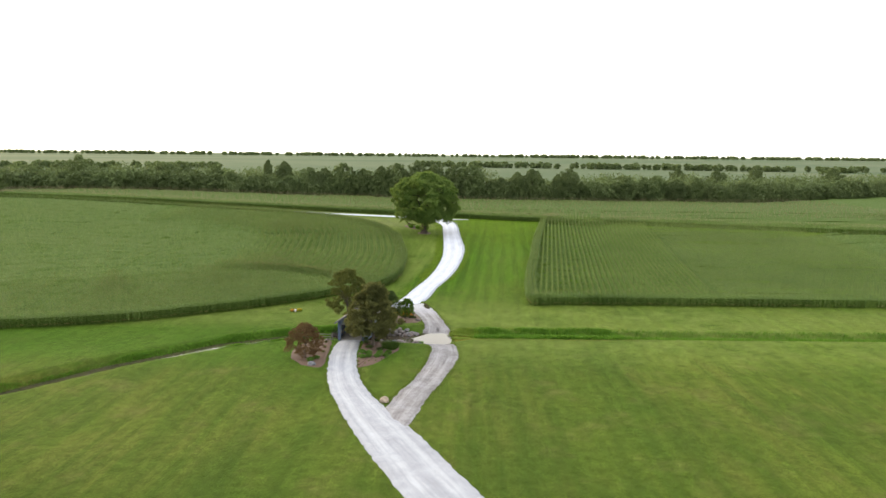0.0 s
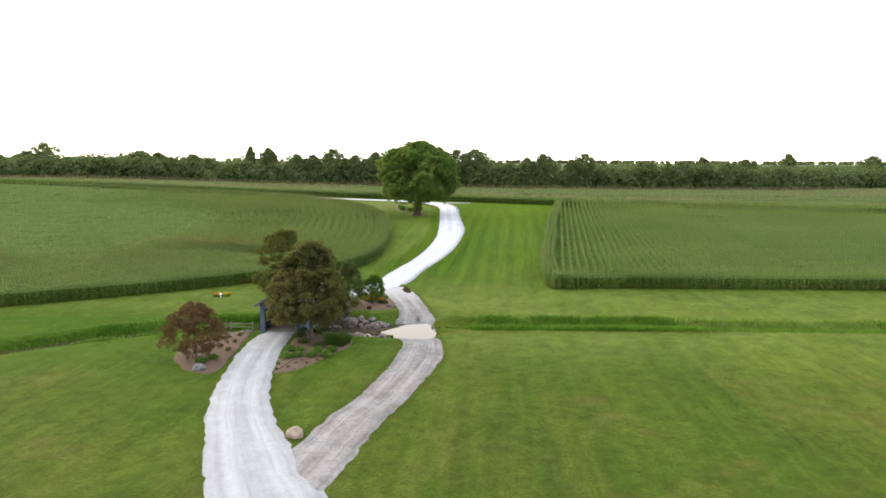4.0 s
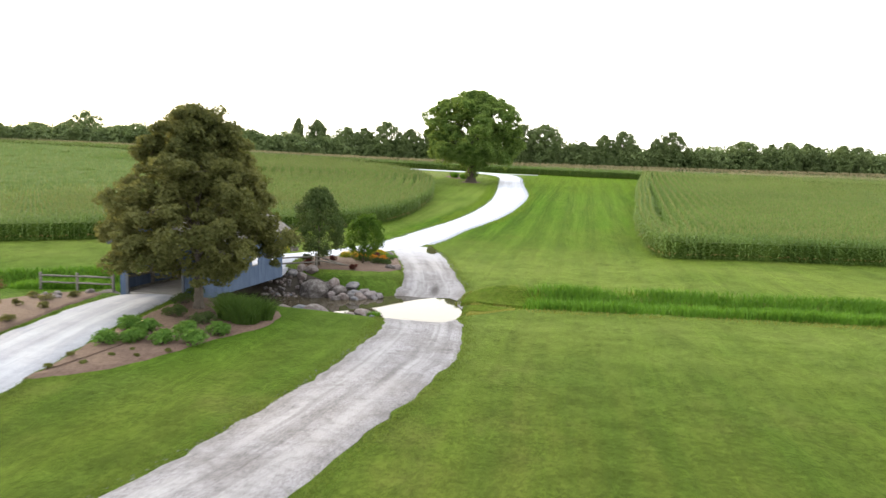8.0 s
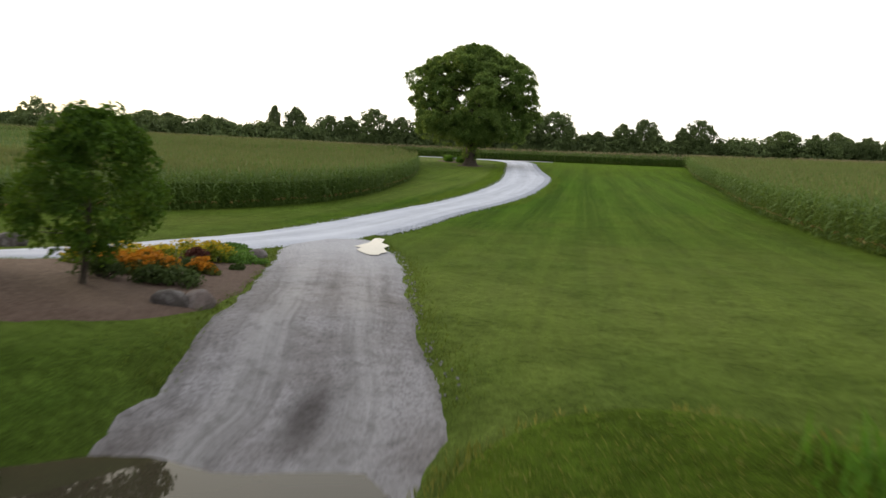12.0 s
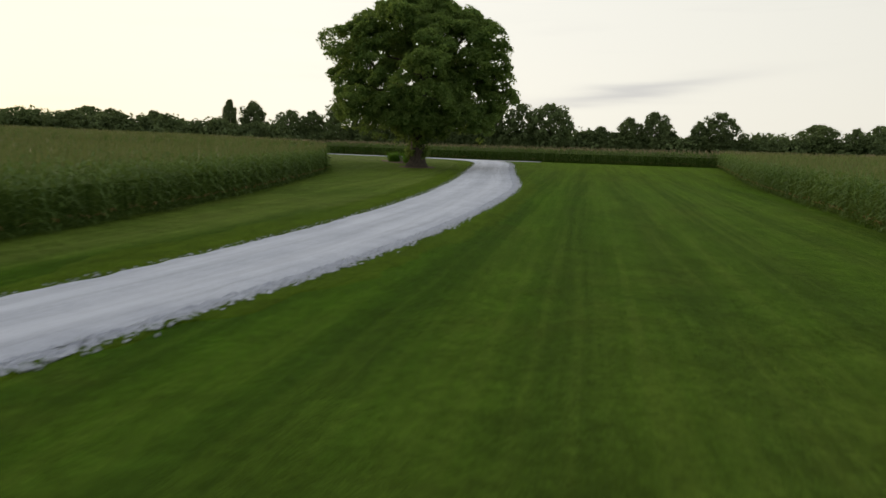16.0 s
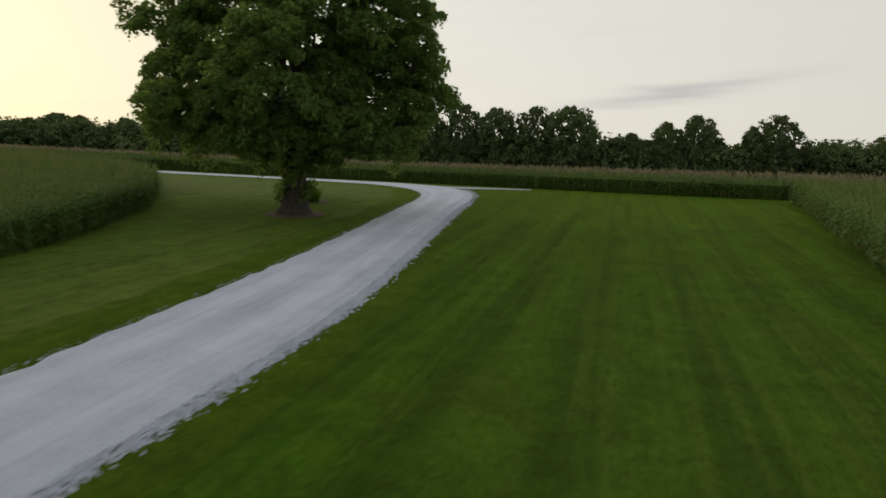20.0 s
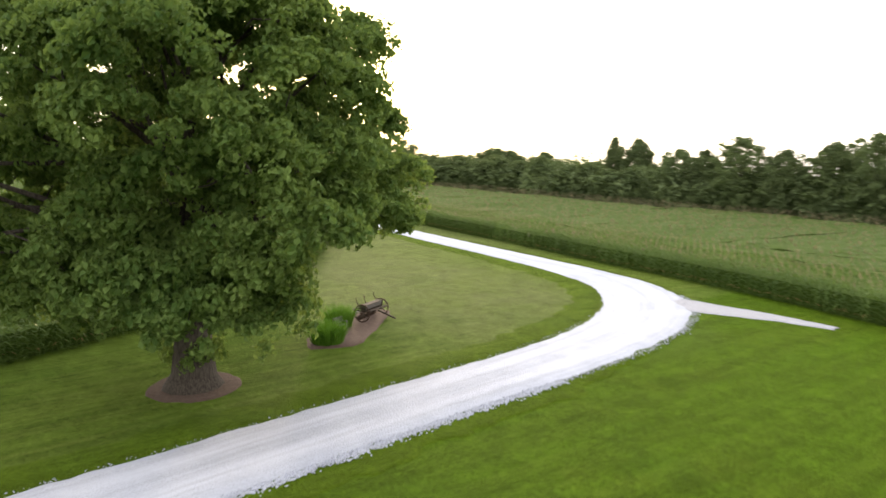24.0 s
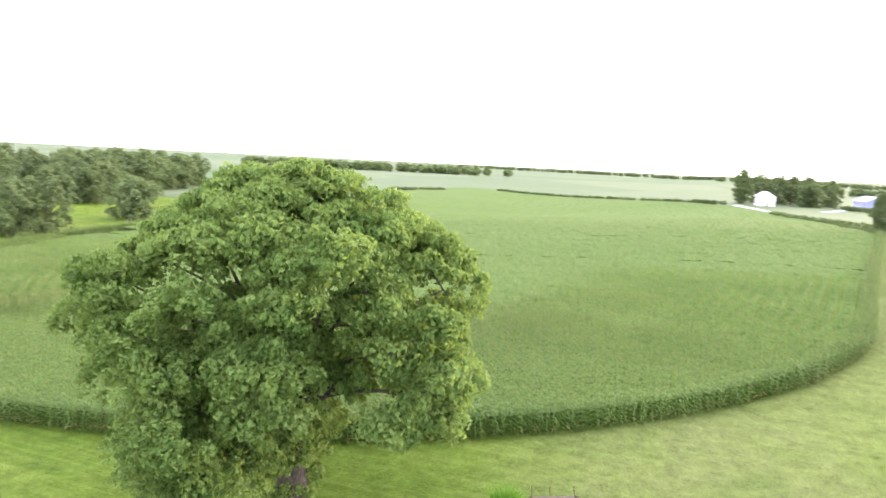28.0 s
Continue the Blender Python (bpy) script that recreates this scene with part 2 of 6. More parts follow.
    # tufts and blades: the same green, lighter and darker
    tone = m.math("MULTIPLY", m.ramp(clump, 0.36, 0.66, 0.92, 0.54), m.ramp(fine, 0.34, 0.68, 0.62, 1.32))
    tone = m.math("MULTIPLY", tone, m.ramp(blade, 0.36, 0.66, 1.20, 0.58))
    lit = m.tree.nodes.new("ShaderNodeVectorMath")
    lit.operation = "SCALE"
    m.put(lit.inputs[0], c)
    m.put(lit.inputs["Scale"], tone)
    c = lit.outputs[0]
    # blades leaning away from the mower catch more light
    leaning = m.math("MULTIPLY", m.math("ADD", 0.27, m.math("MULTIPLY", m.math("MULTIPLY", east, m.ramp(north, 240.0, 262.0, 1.0, 0.0)), m.ramp(pass_, -0.8, 0.8, -0.035, 0.035))), m.ramp(thin, 0.40, 0.62, 0.85, 1.25))
    m.put(m.bsdf.inputs["Sheen Weight"], leaning)
    m.bsdf.inputs["Sheen Roughness"].default_value = 0.08
    m.bsdf.inputs["Sheen Tint"].default_value = rgb(0.56, 0.95, 0.08)
    m.color(c).bump(m.math("ADD", m.math("MULTIPLY", blade, 0.7), m.math("ADD", fine, clump)), 1.0, 0.10)
    return m.mat


def farmland_mat():
    m = Nodes("farmland", 0.95, spec=0.1)
    p = m.place()
    cell = m.tree.nodes.new("ShaderNodeTexVoronoi")
    cell.inputs["Scale"].default_value = 0.0028
    cell.inputs["Randomness"].default_value = 0.75
    m.put(cell.inputs["Vector"], m.scaled(p, (0.8, 1.5, 0.0), 6))
    tone = m.node("ShaderNodeSeparateColor", 0, Color=cell.outputs["Color"])
    c = m.mix(tone, rgb(0.058, 0.090, 0.044), rgb(0.098, 0.120, 0.066))
    c = m.mix(m.ramp(m.noise(p, 0.02, 4.0), 0.35, 0.7, 0.0, 0.5), c, rgb(0.056, 0.086, 0.038))
    m.color(c)
    return m.mat


def gravel_mat(name, pale, mid, dark, worn, coarse=1.0, stains=(), meet=None):
    """Crushed stone; u runs across the lane, so wheel tracks lie along it."""
    m = Nodes(name, 0.95, spec=0.2)
    p = m.place()
    grain = m.noise(p, 14.0, 6.0, 0.75)
    stone = m.tree.nodes.new("ShaderNodeTexVoronoi")
    stone.inputs["Scale"].default_value = 11.0
    m.put(stone.inputs["Vector"], p)
    patch = m.noise(p, 0.45, 5.0, 0.6)
    u = m.node("ShaderNodeSeparateXYZ", 0, Vector=m.node("ShaderNodeUVMap"))
    wave = m.math("ABSOLUTE", m.math("SUBTRACT", m.math("ABSOLUTE", m.math("SUBTRACT", u, 0.5)), 0.2))
    track = m.math("MULTIPLY", m.ramp(wave, 0.03, 0.13, 1.0, 0.0), m.ramp(m.noise(p, 0.25, 3.0), 0.3, 0.6, 0.35, 1.0))
    c = m.mix(m.ramp(patch, 0.35, 0.68), pale, mid)
    c = m.mix(m.ramp(grain, 0.45, 0.72, 0.0, 0.65 + 0.2 * coarse), c, dark)
    c = m.mix(m.math("MULTIPLY", track, 0.6), c, worn)
    lanes = m.noise(m.scaled(m.node("ShaderNodeUVMap"), (14, 0.5, 1)), 1.0, 4.0, 0.6)
    c = m.mix(m.ramp(lanes, 0.46, 0.70, 0.0, 0.34 + 0.12 * coarse), c, dark)
    c = m.mix(m.ramp(m.noise(p, 2.6, 6.0, 0.75), 0.5, 0.72, 0.0, 0.55 * coarse), c, dark)
    c = m.mix(m.ramp(m.noise(m.scaled(p, (1, 1, 1), 40), 0.7, 5.0, 0.7), 0.52, 0.7, 0.0, 0.32 * coarse), c, worn)
    c = m.mix(m.ramp(m.noise(p, 0.9, 5.0, 0.7), 0.58, 0.75, 0.0, 0.30 * coarse), c, dark)
    if meet is not None:
        ahead_ = m.node("ShaderNodeSeparateXYZ", 1, Vector=p)
        ahead_ = m.math("ADD", ahead_, m.math("MULTIPLY", m.noise(p, 0.6, 4.0, 0.6), 5.0))
        c = m.mix(m.ramp(ahead_, meet[0], meet[1], 0.0, 0.85), c, m.mix(m.ramp(grain, 0.4, 0.7), meet[2], mid))
    for x, y, sx, sy, r in stains:
        near = m.tree.nodes.new("ShaderNodeVectorMath")
        near.operation = "DISTANCE"
        m.put(near.inputs[0], m.scaled(p, (sx, sy, 0.0)))
        near.inputs[1].default_value = (x * sx, y * sy, 0.0)
        rag = m.math("ADD", near.outputs["Value"], m.math("MULTIPLY", m.noise(p, 2.5, 4.0, 0.7), 0.5 * r))
        c = m.mix(m.ramp(rag, 0.55 * r, 1.25 * r, 0.75, 0.0), c, rgb(0.032, 0.026, 0.025))
    m.color(c).bump(m.math("ADD", grain, m.math("MULTIPLY", stone.outputs["Distance"], 0.8)), 0.7, 0.06)
    return m.mat


def mulch_mat():
    m = Nodes("mulch", 0.95)
    p = m.place()
    n = m.noise(m.scaled(p, (9, 5, 6)), 1.0, 6.0, 0.75)
    big = m.noise(p, 0.6, 3.0)
    c = m.mix(m.ramp(n, 0.35, 0.7), rgb(0.070, 0.043, 0.033), rgb(0.160, 0.112, 0.090))
    m.color(m.mix(m.ramp(big, 0.4, 0.7, 0.0, 0.5), c, rgb(0.125, 0.088, 0.070))).bump(n, 1.0, 0.10)
    return m.mat


def water_mat(name, body, rough=0.02):
    m = Nodes(name, rough, spec=0.5)
    p = m.place()
    m.bsdf.inputs["IOR"].default_value = 1.33
    n = m.noise(p, 1.6, 2.0)
    m.color(m.mix(m.ramp(m.noise(p, 0.5, 4.0), 0.4, 0.7), body, rgb(body[0] * 1.4, body[1] * 1.3, body[2] * 1.2))).bump(n, 0.04, 0.02)
    return m.mat


LAWN, VERGE, FARMLAND = lawn_mat("lawn"), lawn_mat("verge_grass", 0.8), farmland_mat()
GRAVEL = gravel_mat("white_gravel", rgb(0.515, 0.548, 0.640), rgb(0.430, 0.460, 0.550), rgb(0.265, 0.283, 0.345), rgb(0.585, 0.618, 0.710), 0.25)
FORD_GRAVEL = gravel_mat("grey_gravel", rgb(0.305, 0.302, 0.330), rgb(0.185, 0.174, 0.182), rgb(0.052, 0.046, 0.046), rgb(0.345, 0.345, 0.366), stains=((-0.15, 127.0, 1.6, 0.55, 0.75),), meet=(137.0, 146.0, rgb(0.47, 0.49, 0.56)))
DUSTY_GRAVEL = gravel_mat("dusty_gravel", rgb(0.37, 0.388, 0.44), rgb(0.285, 0.300, 0.345), rgb(0.170, 0.178, 0.205), rgb(0.45, 0.470, 0.525), 0.45)
MULCH = mulch_mat()
WATER_MAT = water_mat("still_water", rgb(0.040, 0.035, 0.024))
BARK = bark_mat("oak_bark", rgb(0.032, 0.026, 0.021), rgb(0.095, 0.080, 0.066))
BARK_PALE = bark_mat("pale_bark", rgb(0.065, 0.056, 0.048), rgb(0.135, 0.118, 0.102))
OAK_LEAF = leaf_mat("oak_leaf", rgb(0.036, 0.094, 0.020), rgb(0.246, 0.340, 0.098), 0.40)
MAPLE_LEAF = leaf_mat("maple_leaf", rgb(0.044, 0.058, 0.021), rgb(0.160, 0.164, 0.062), 0.40)
OLIVE_LEAF = leaf_mat("olive_leaf", rgb(0.060, 0.080, 0.018), rgb(0.135, 0.150, 0.040), 0.25)
DARK_LEAF = leaf_mat("dark_leaf", rgb(0.030, 0.054, 0.017), rgb(0.084, 0.122, 0.040), 0.22)
ROUND_LEAF = leaf_mat("round_leaf", rgb(0.026, 0.066, 0.008), rgb(0.110, 0.200, 0.026), 0.3)
RED_LEAF = leaf_mat("russet_leaf", rgb(0.070, 0.048, 0.022), rgb(0.185, 0.118, 0.058), 0.2)
WOOD_LEAF = leaf_mat("woodland_leaf", rgb(0.064, 0.098, 0.042), rgb(0.168, 0.222, 0.090), 0.22, patch=0.12)
CORN_LEAF = leaf_mat("corn_leaf", rgb(0.050, 0.104, 0.022), rgb(0.170, 0.248, 0.070), 0.36, patch=0.05)
RIPE_LEAF = leaf_mat("ripe_corn_leaf", rgb(0.085, 0.098, 0.046), rgb(0.200, 0.200, 0.108), 0.3, patch=0.05)
TASSEL = leaf_mat("corn_tassel", rgb(0.112, 0.142, 0.048), rgb(0.200, 0.226, 0.085), 0.2)
DRY_TASSEL = leaf_mat("ripe_corn_tassel", rgb(0.195, 0.175, 0.110), rgb(0.300, 0.265, 0.170), 0.2)
CORN_DRY = leaf_mat("dry_corn_leaf", rgb(0.22, 0.16, 0.06), rgb(0.34, 0.26, 0.11), 0.2)
TALL_GRASS = leaf_mat("tall_grass", rgb(0.036, 0.104, 0.009), rgb(0.140, 0.290, 0.034), 0.3, patch=0.3)
PALE_GRASS = leaf_mat("pale_grass", rgb(0.130, 0.170, 0.026), rgb(0.300, 0.290, 0.085), 0.3, patch=0.4)
TURF = leaf_mat("turf_blade", rgb(0.075, 0.120, 0.020), rgb(0.150, 0.200, 0.040), 0.3, patch=0.5)


# Darker than the corn leaves: shade between rows and plants is painted in.
def canopy_mat():
    m = Nodes("corn_canopy", 0.95, spec=0.1)
    p = m.place()
    n = m.noise(p, 1.5, 5.0, 0.7)
    big = m.noise(p, 0.03, 4.0)
    c = m.mix(m.ramp(n, 0.35, 0.7), rgb(0.030, 0.060, 0.009), rgb(0.088, 0.138, 0.026))
    c = m.mix(m.ramp(big, 0.4, 0.65, 0.0, 0.45), c, rgb(0.070, 0.104, 0.024))
    m.color(c).bump(n, 0.8, 0.4)
    return m.mat


CANOPY = canopy_mat()



def rock_mat():
    """Field stones: each a little different, from blue-grey to pinkish brown, mottled and cracked."""
    m = Nodes("field_stone", 0.85, spec=0.25)
    p = m.place()
    which = m.node("ShaderNodeObjectInfo", "Random")
    c = m.mix(m.ramp(which, 0.0, 0.5), rgb(0.098, 0.112, 0.142), rgb(0.158, 0.128, 0.126))
    c = m.mix(m.ramp(which, 0.55, 0.95), c, rgb(0.060, 0.054, 0.054))
    mottle = m.noise(p, 3.2, 6.0, 0.7)
    c = m.mix(m.ramp(mottle, 0.45, 0.68, 0.0, 0.75), c, rgb(0.270, 0.262, 0.268))
    c = m.mix(m.ramp(m.noise(p, 9.0, 5.0, 0.75), 0.5, 0.7, 0.0, 0.6), c, rgb(0.036, 0.033, 0.032))
    crack = m.noise(m.scaled(p, (1, 1, 2.2), 30), 2.2, 8.0, 0.72)
    m.color(c).bump(m.math("ADD", crack, m.math("MULTIPLY", mottle, 0.5)), 1.0, 0.12)
    return m.mat


ROCK = rock_mat()
CREAM_ROCK = plain_mat("cream_stone", rgb(0.190, 0.150, 0.118), rgb(0.330, 0.282, 0.232), 1.6, 0.9, 0.5)
SIDING = plain_mat("blue_grey_boards", rgb(0.044, 0.070, 0.128), rgb(0.086, 0.122, 0.200), 1.2, 0.8, 0.35, stretch=(4, 4, 0.5))
TRIM = plain_mat("dark_weathered_trim", rgb(0.060, 0.068, 0.085), rgb(0.110, 0.120, 0.145), 2.0, 0.8, 0.3)
SHINGLE = plain_mat("grey_shingle", rgb(0.026, 0.024, 0.030), rgb(0.056, 0.051, 0.060), 2.5, 0.9, 0.5)
PLANK = plain_mat("deck_plank", rgb(0.16, 0.15, 0.14), rgb(0.29, 0.28, 0.27), 2.0, 0.9, 0.4, stretch=(0.6, 4, 1))
OLD_WOOD = plain_mat("weathered_grey_wood", rgb(0.080, 0.074, 0.068), rgb(0.185, 0.174, 0.165), 3.0, 0.9, 0.4, stretch=(1, 1, 3))
IRON = plain_mat("rusted_iron", rgb(0.045, 0.032, 0.026), rgb(0.110, 0.070, 0.050), 6.0, 0.75, 0.3, metal=0.4)
WHITE_PAINT = plain_mat("white_paint", rgb(0.70, 0.71, 0.72), rgb(0.80, 0.80, 0.80), 1.0, 0.6, 0.1)
BLUE_ROOF = plain_mat("pale_metal_roof", rgb(0.22, 0.24, 0.42), rgb(0.30, 0.32, 0.50), 0.5, 0.5, 0.1)
PANE = Nodes("window_pane", 0.08, spec=0.5).color(rgb(0.03, 0.035, 0.04)).mat
YELLOW_FLOWER = leaf_mat("yellow_flower", rgb(0.30, 0.24, 0.015), rgb(0.62, 0.48, 0.03), 0.2)
ORANGE_FLOWER = leaf_mat("orange_flower", rgb(0.32, 0.13, 0.012), rgb(0.60, 0.27, 0.025), 0.2)
LIME_LEAF = leaf_mat("lime_leaf", rgb(0.11, 0.16, 0.015), rgb(0.24, 0.29, 0.04), 0.25)
BRIGHT_LEAF = leaf_mat("bright_leaf", rgb(0.05, 0.12, 0.02), rgb(0.13, 0.24, 0.05), 0.25)
WINE_LEAF = leaf_mat("wine_leaf", rgb(0.05, 0.018, 0.016), rgb(0.12, 0.045, 0.035), 0.2)
# wet earth, its colour darkened further for the shade under the bridge
MUD = plain_mat("shaded_wet_earth", rgb(0.018, 0.015, 0.012), rgb(0.045, 0.038, 0.031), 2.0, 0.7, 0.8)


DARK_WOOD = plain_mat("dark_rotten_wood", rgb(0.035, 0.026, 0.021), rgb(0.095, 0.074, 0.060), 3.0, 0.9, 0.5, stretch=(1, 1, 3))
FOUNTAIN = leaf_mat("fountain_grass", rgb(0.034, 0.074, 0.014), rgb(0.086, 0.150, 0.032), 0.25, patch=0.6)


# ---- lie of the land ----
KY = [-300, 40, 85, 108, 118, 130, 150, 170, 192, 207, 232, 248, 265, 280, 320, 400, 700, 1500, 3200]
KZ = [2.2, 1.6, 1.15, 0.8, 0.5, 0.45, 0.35, 0.75, 1.5, 2.1, 2.95, 3.85, 4.7, 5.3, 6.2, 6.0, 4.5, 11.0, 21.0]
STREAM = [(-420, -160), (-160, 30), (-100, 52), (-75, 70), (-56, 89), (-47.5, 101.5), (-35, 114.5), (-25, 120.5), (-16, 121.3),
          (-8, 121.6), (0.8, 121.8), (8, 121.8), (28, 122), (45, 122), (80, 122.5), (200, 124), (600, 130)]
WATER = -0.4


def ease(a, b, v):
    t = np.clip((v - a) / (b - a), 0.0, 1.0)
    return t * t * (3 - 2 * t)


def bump(x, y, cx, cy, r):
    return np.exp(-((x - cx) ** 2 + (y - cy) ** 2) / r ** 2)


def line_distance(x, y, line):
    best = np.full(np.broadcast(x, y).shape, 1e9)
    for (ax, ay), (bx, by) in zip(line, line[1:]):
        dx, dy = bx - ax, by - ay
        t = np.clip(((x - ax) * dx + (y - ay) * dy) / (dx * dx + dy * dy), 0, 1)
        best = np.minimum(best, np.hypot(x - ax - t * dx, y - ay - t * dy))
    return best


def height(x, y):
    """The ground's height: the lie of the land, the planted mounds, and the stream cut into it."""
    x, y = np.asarray(x, float), np.asarray(y, float)
    z = sum(np.interp(y + d, KY, KZ) for d in (-9, -4.5, 0, 4.5, 9)) / 5
    z = z + 3.6 * np.exp(-((x + 190) / 120) ** 2) * ease(110, 300, y) * (1 - ease(420, 800, y))
    z = z + 0.62 * bump(x, y, -13, 112, 7.5) + 0.85 * bump(x, y, -11, 129, 6.5)
    pond = ease(-20, -15, x) * (1 - ease(-2.5, -0.5, x))
    ford = bump(x, 0, 0.6, 0, 3.5)
    east = ease(0.9, 2.6, x - np.interp(y, [119.5, 120.6, 122.0, 123.3, 124.7, 126.0], [0.6, 0.68, 0.6, 0.25, 0.22, 0.2]))
    west = 1 - ease(-26, -20, x)
    near = pond * (y < 121.6)
    half = 0.6 + 0.75 * west + (1.9 - 0.6 - 1.6 * near) * pond + (0.8 + 0.2) * ford * (1 - near)
    bank = 2.4 - 0.4 * pond + 6.0 * near + 7.0 * ford * (1 - 0.7 * near)
    bottom = -0.8 + 0.15 * ford + 0.65 * east
    k = ease(half, half + bank, line_distance(x, y, STREAM))
    return bottom + (z - bottom) * k



# ---- building helpers ----
def mesh_object(name, verts, faces, mats, parent=None, smooth=False, index=None, uv=None):
    """One mesh object from arrays. faces: (n, 3) or (n, 4); mats: one material or a list with index per face."""
    me = bpy.data.meshes.new(name)
    verts, faces = np.asarray(verts, np.float32), np.asarray(faces, np.int32)
    k = faces.shape[1]
    me.vertices.add(len(verts))
    me.vertices.foreach_set("co", verts.ravel())
    me.loops.add(faces.size)
    me.loops.foreach_set("vertex_index", faces.ravel())
    me.polygons.add(len(faces))
    me.polygons.foreach_set("loop_start", np.arange(0, faces.size, k, dtype=np.int32))
    if index is not None:
        me.polygons.foreach_set("material_index", np.asarray(index, np.int32))
    me.polygons.foreach_set("use_smooth", np.full(len(faces), bool(smooth)))
    if uv is not None:
        me.uv_layers.new(name="UVMap").data.foreach_set("uv", np.asarray(uv, np.float32)[faces.ravel()].ravel())
    for m in mats if isinstance(mats, (list, tuple)) else [mats]:
        me.materials.append(m)
    me.update(calc_edges=True)
    ob = new(name, me)
    ob.parent = parent
    return ob


def part(name, bm, material, parent, label="", smooth=False):
    """A bmesh as one mesh object under a thing or a part."""
    me = bpy.data.meshes.new(name)
    bm.to_mesh(me)
    bm.free()
    me.materials.append(material)
    if smooth:
        me.polygons.foreach_set("use_smooth", np.full(len(me.polygons), True))
    ob = new(name, me)
    ob.parent = parent
    return tagged(ob, label)


def thing(name, place, label, category, group="", turn=0.0, kind=""):
    e = new(name)
    e.matrix_basis = pose(*place, 0, 0, turn)
    return tagged(e, label, category, group, kind)


def box(bm, x0, y0, z0, x1, y1, z1, bevel=0.0, m=None):
    r = bmesh.ops.create_cube(bm, size=1.0)
    vs = r["verts"]
    bmesh.ops.scale(bm, vec=(x1 - x0, y1 - y0, z1 - z0), verts=vs)
    bmesh.ops.translate(bm, vec=((x0 + x1) / 2, (y0 + y1) / 2, (z0 + z1) / 2), verts=vs)
    if bevel:
        es = list({e for v in vs for e in v.link_edges})
        vs = bmesh.ops.bevel(bm, geom=es, offset=bevel, segments=1, affect="EDGES")["verts"]
    if m is not None:
        bmesh.ops.transform(bm, matrix=m, verts=vs)
    return vs


def made_box(*a, **k):
    bm = bmesh.new()
    box(bm, *a, **k)
    return bm


def tube(points, radii, sides=7):
    """A tapered round limb along points, as vertex and triangle arrays."""
    pts = [Vector(p) for p in points]
    V, F = [], []
    side = None
    for i, p in enumerate(pts):
        d = (pts[min(i + 1, len(pts) - 1)] - pts[max(i - 1, 0)]).normalized()
        if side is None:
            side = d.cross(Vector((0.3, 0.9, 0.1))).normalized()
        side = (side - d * side.dot(d)).normalized()
        other = d.cross(side)
        for k in range(sides):
            a = 2 * math.pi * k / sides
            V.append(p + (side * math.cos(a) + other * math.sin(a)) * radii[i])
    for i in range(len(pts) - 1):
        for k in range(sides):
            a, b = i * sides + k, i * sides + (k + 1) % sides
            F += [(a, b, b + sides), (a, b + sides, a + sides)]
    n = len(V)
    V += [pts[-1]]
    F += [((len(pts) - 1) * sides + k, (len(pts) - 1) * sides + (k + 1) % sides, n) for k in range(sides)]
    return np.array([tuple(v) for v in V]), np.array(F)


def joined(pieces):
    V, F, n = [], [], 0
    for v, f in pieces:
        V.append(v)
        F.append(f + n)
        n += len(v)
    return np.concatenate(V), np.concatenate(F)


def spline(points, step):
    """A smooth line through points (of any width), resampled about every step metres in x and y."""
    P = np.array(points, float)
    out = []
    for i in range(len(P) - 1):
        a, b, c, d = P[max(i - 1, 0)], P[i], P[i + 1], P[min(i + 2, len(P) - 1)]
        n = max(2, int(np.hypot(*(c - b)[:2]) / step))
        for t in np.arange(n) / n:
            out.append(0.5 * (2 * b + (c - a) * t + (2 * a - 5 * b + 4 * c - d) * t * t + (3 * b - a - 3 * c + d) * t ** 3))
    return np.array(out + [P[-1]])


def normals2d(line):
    d = np.gradient(line[:, :2], axis=0)
    d /= np.maximum(np.linalg.norm(d, axis=1)[:, None], 1e-9)
    return np.stack([d[:, 1], -d[:, 0]], 1)


def inside(x, y, poly):
    hit = np.zeros(np.shape(x), bool)
    for (ax, ay), (bx, by) in zip(poly, list(poly[1:]) + [poly[0]]):
        if ay != by:
            hit ^= ((ay > y) != (by > y)) & (x < (bx - ax) * (y - ay) / (by - ay) + ax)
    return hit


def wobble(s, seed, scale=1.0):
    """Smooth pseudo-random line in -1 to 1."""
    g = np.random.default_rng(seed)
    n = int(np.max(s) / scale) + 3
    return np.interp(s / scale, np.arange(n), g.uniform(-1, 1, n))


# ---- ground: one sheet to the horizon, finer where the camera passes ----
def steps(lo, hi, fine, finest=(), grow=1.28, far=4600.0):
    mid = [lo]
    while mid[-1] < hi:
        near = any(a <= mid[-1] <= b for a, b in finest)
        mid.append(mid[-1] + (fine * 0.4 if near else fine))
    left, d = [], fine
    while -sum(left) > -far * 2 and lo - sum(left) > lo - far:
        d *= grow
        left.append(d)
    right = left
    return np.array(list(lo - np.cumsum(left))[::-1] + mid + list(mid[-1] + np.cumsum(right)))


gx = steps(-70, 60, 1.0, [(-22, 9)])
gy = steps(50, 300, 1.0, [(112, 131)])
GX, GY = np.meshgrid(gx, gy)
GZ = height(GX, GY)
nx, ny = len(gx), len(gy)
ids = np.arange(nx * ny).reshape(ny, nx)
quads = np.stack([ids[:-1, :-1], ids[:-1, 1:], ids[1:, 1:], ids[1:, :-1]], -1).reshape(-1, 4)
cx, cy = (GX[:-1, :-1] + GX[1:, 1:]).ravel() / 2, (GY[:-1, :-1] + GY[1:, 1:]).ravel() / 2
far_land = (cy > 378) | (cx < -240) | (cx > 330) | ((cy > 340) & (cx < -60)) | ((cx < -120) & (cy > 100) & (cy < 285))
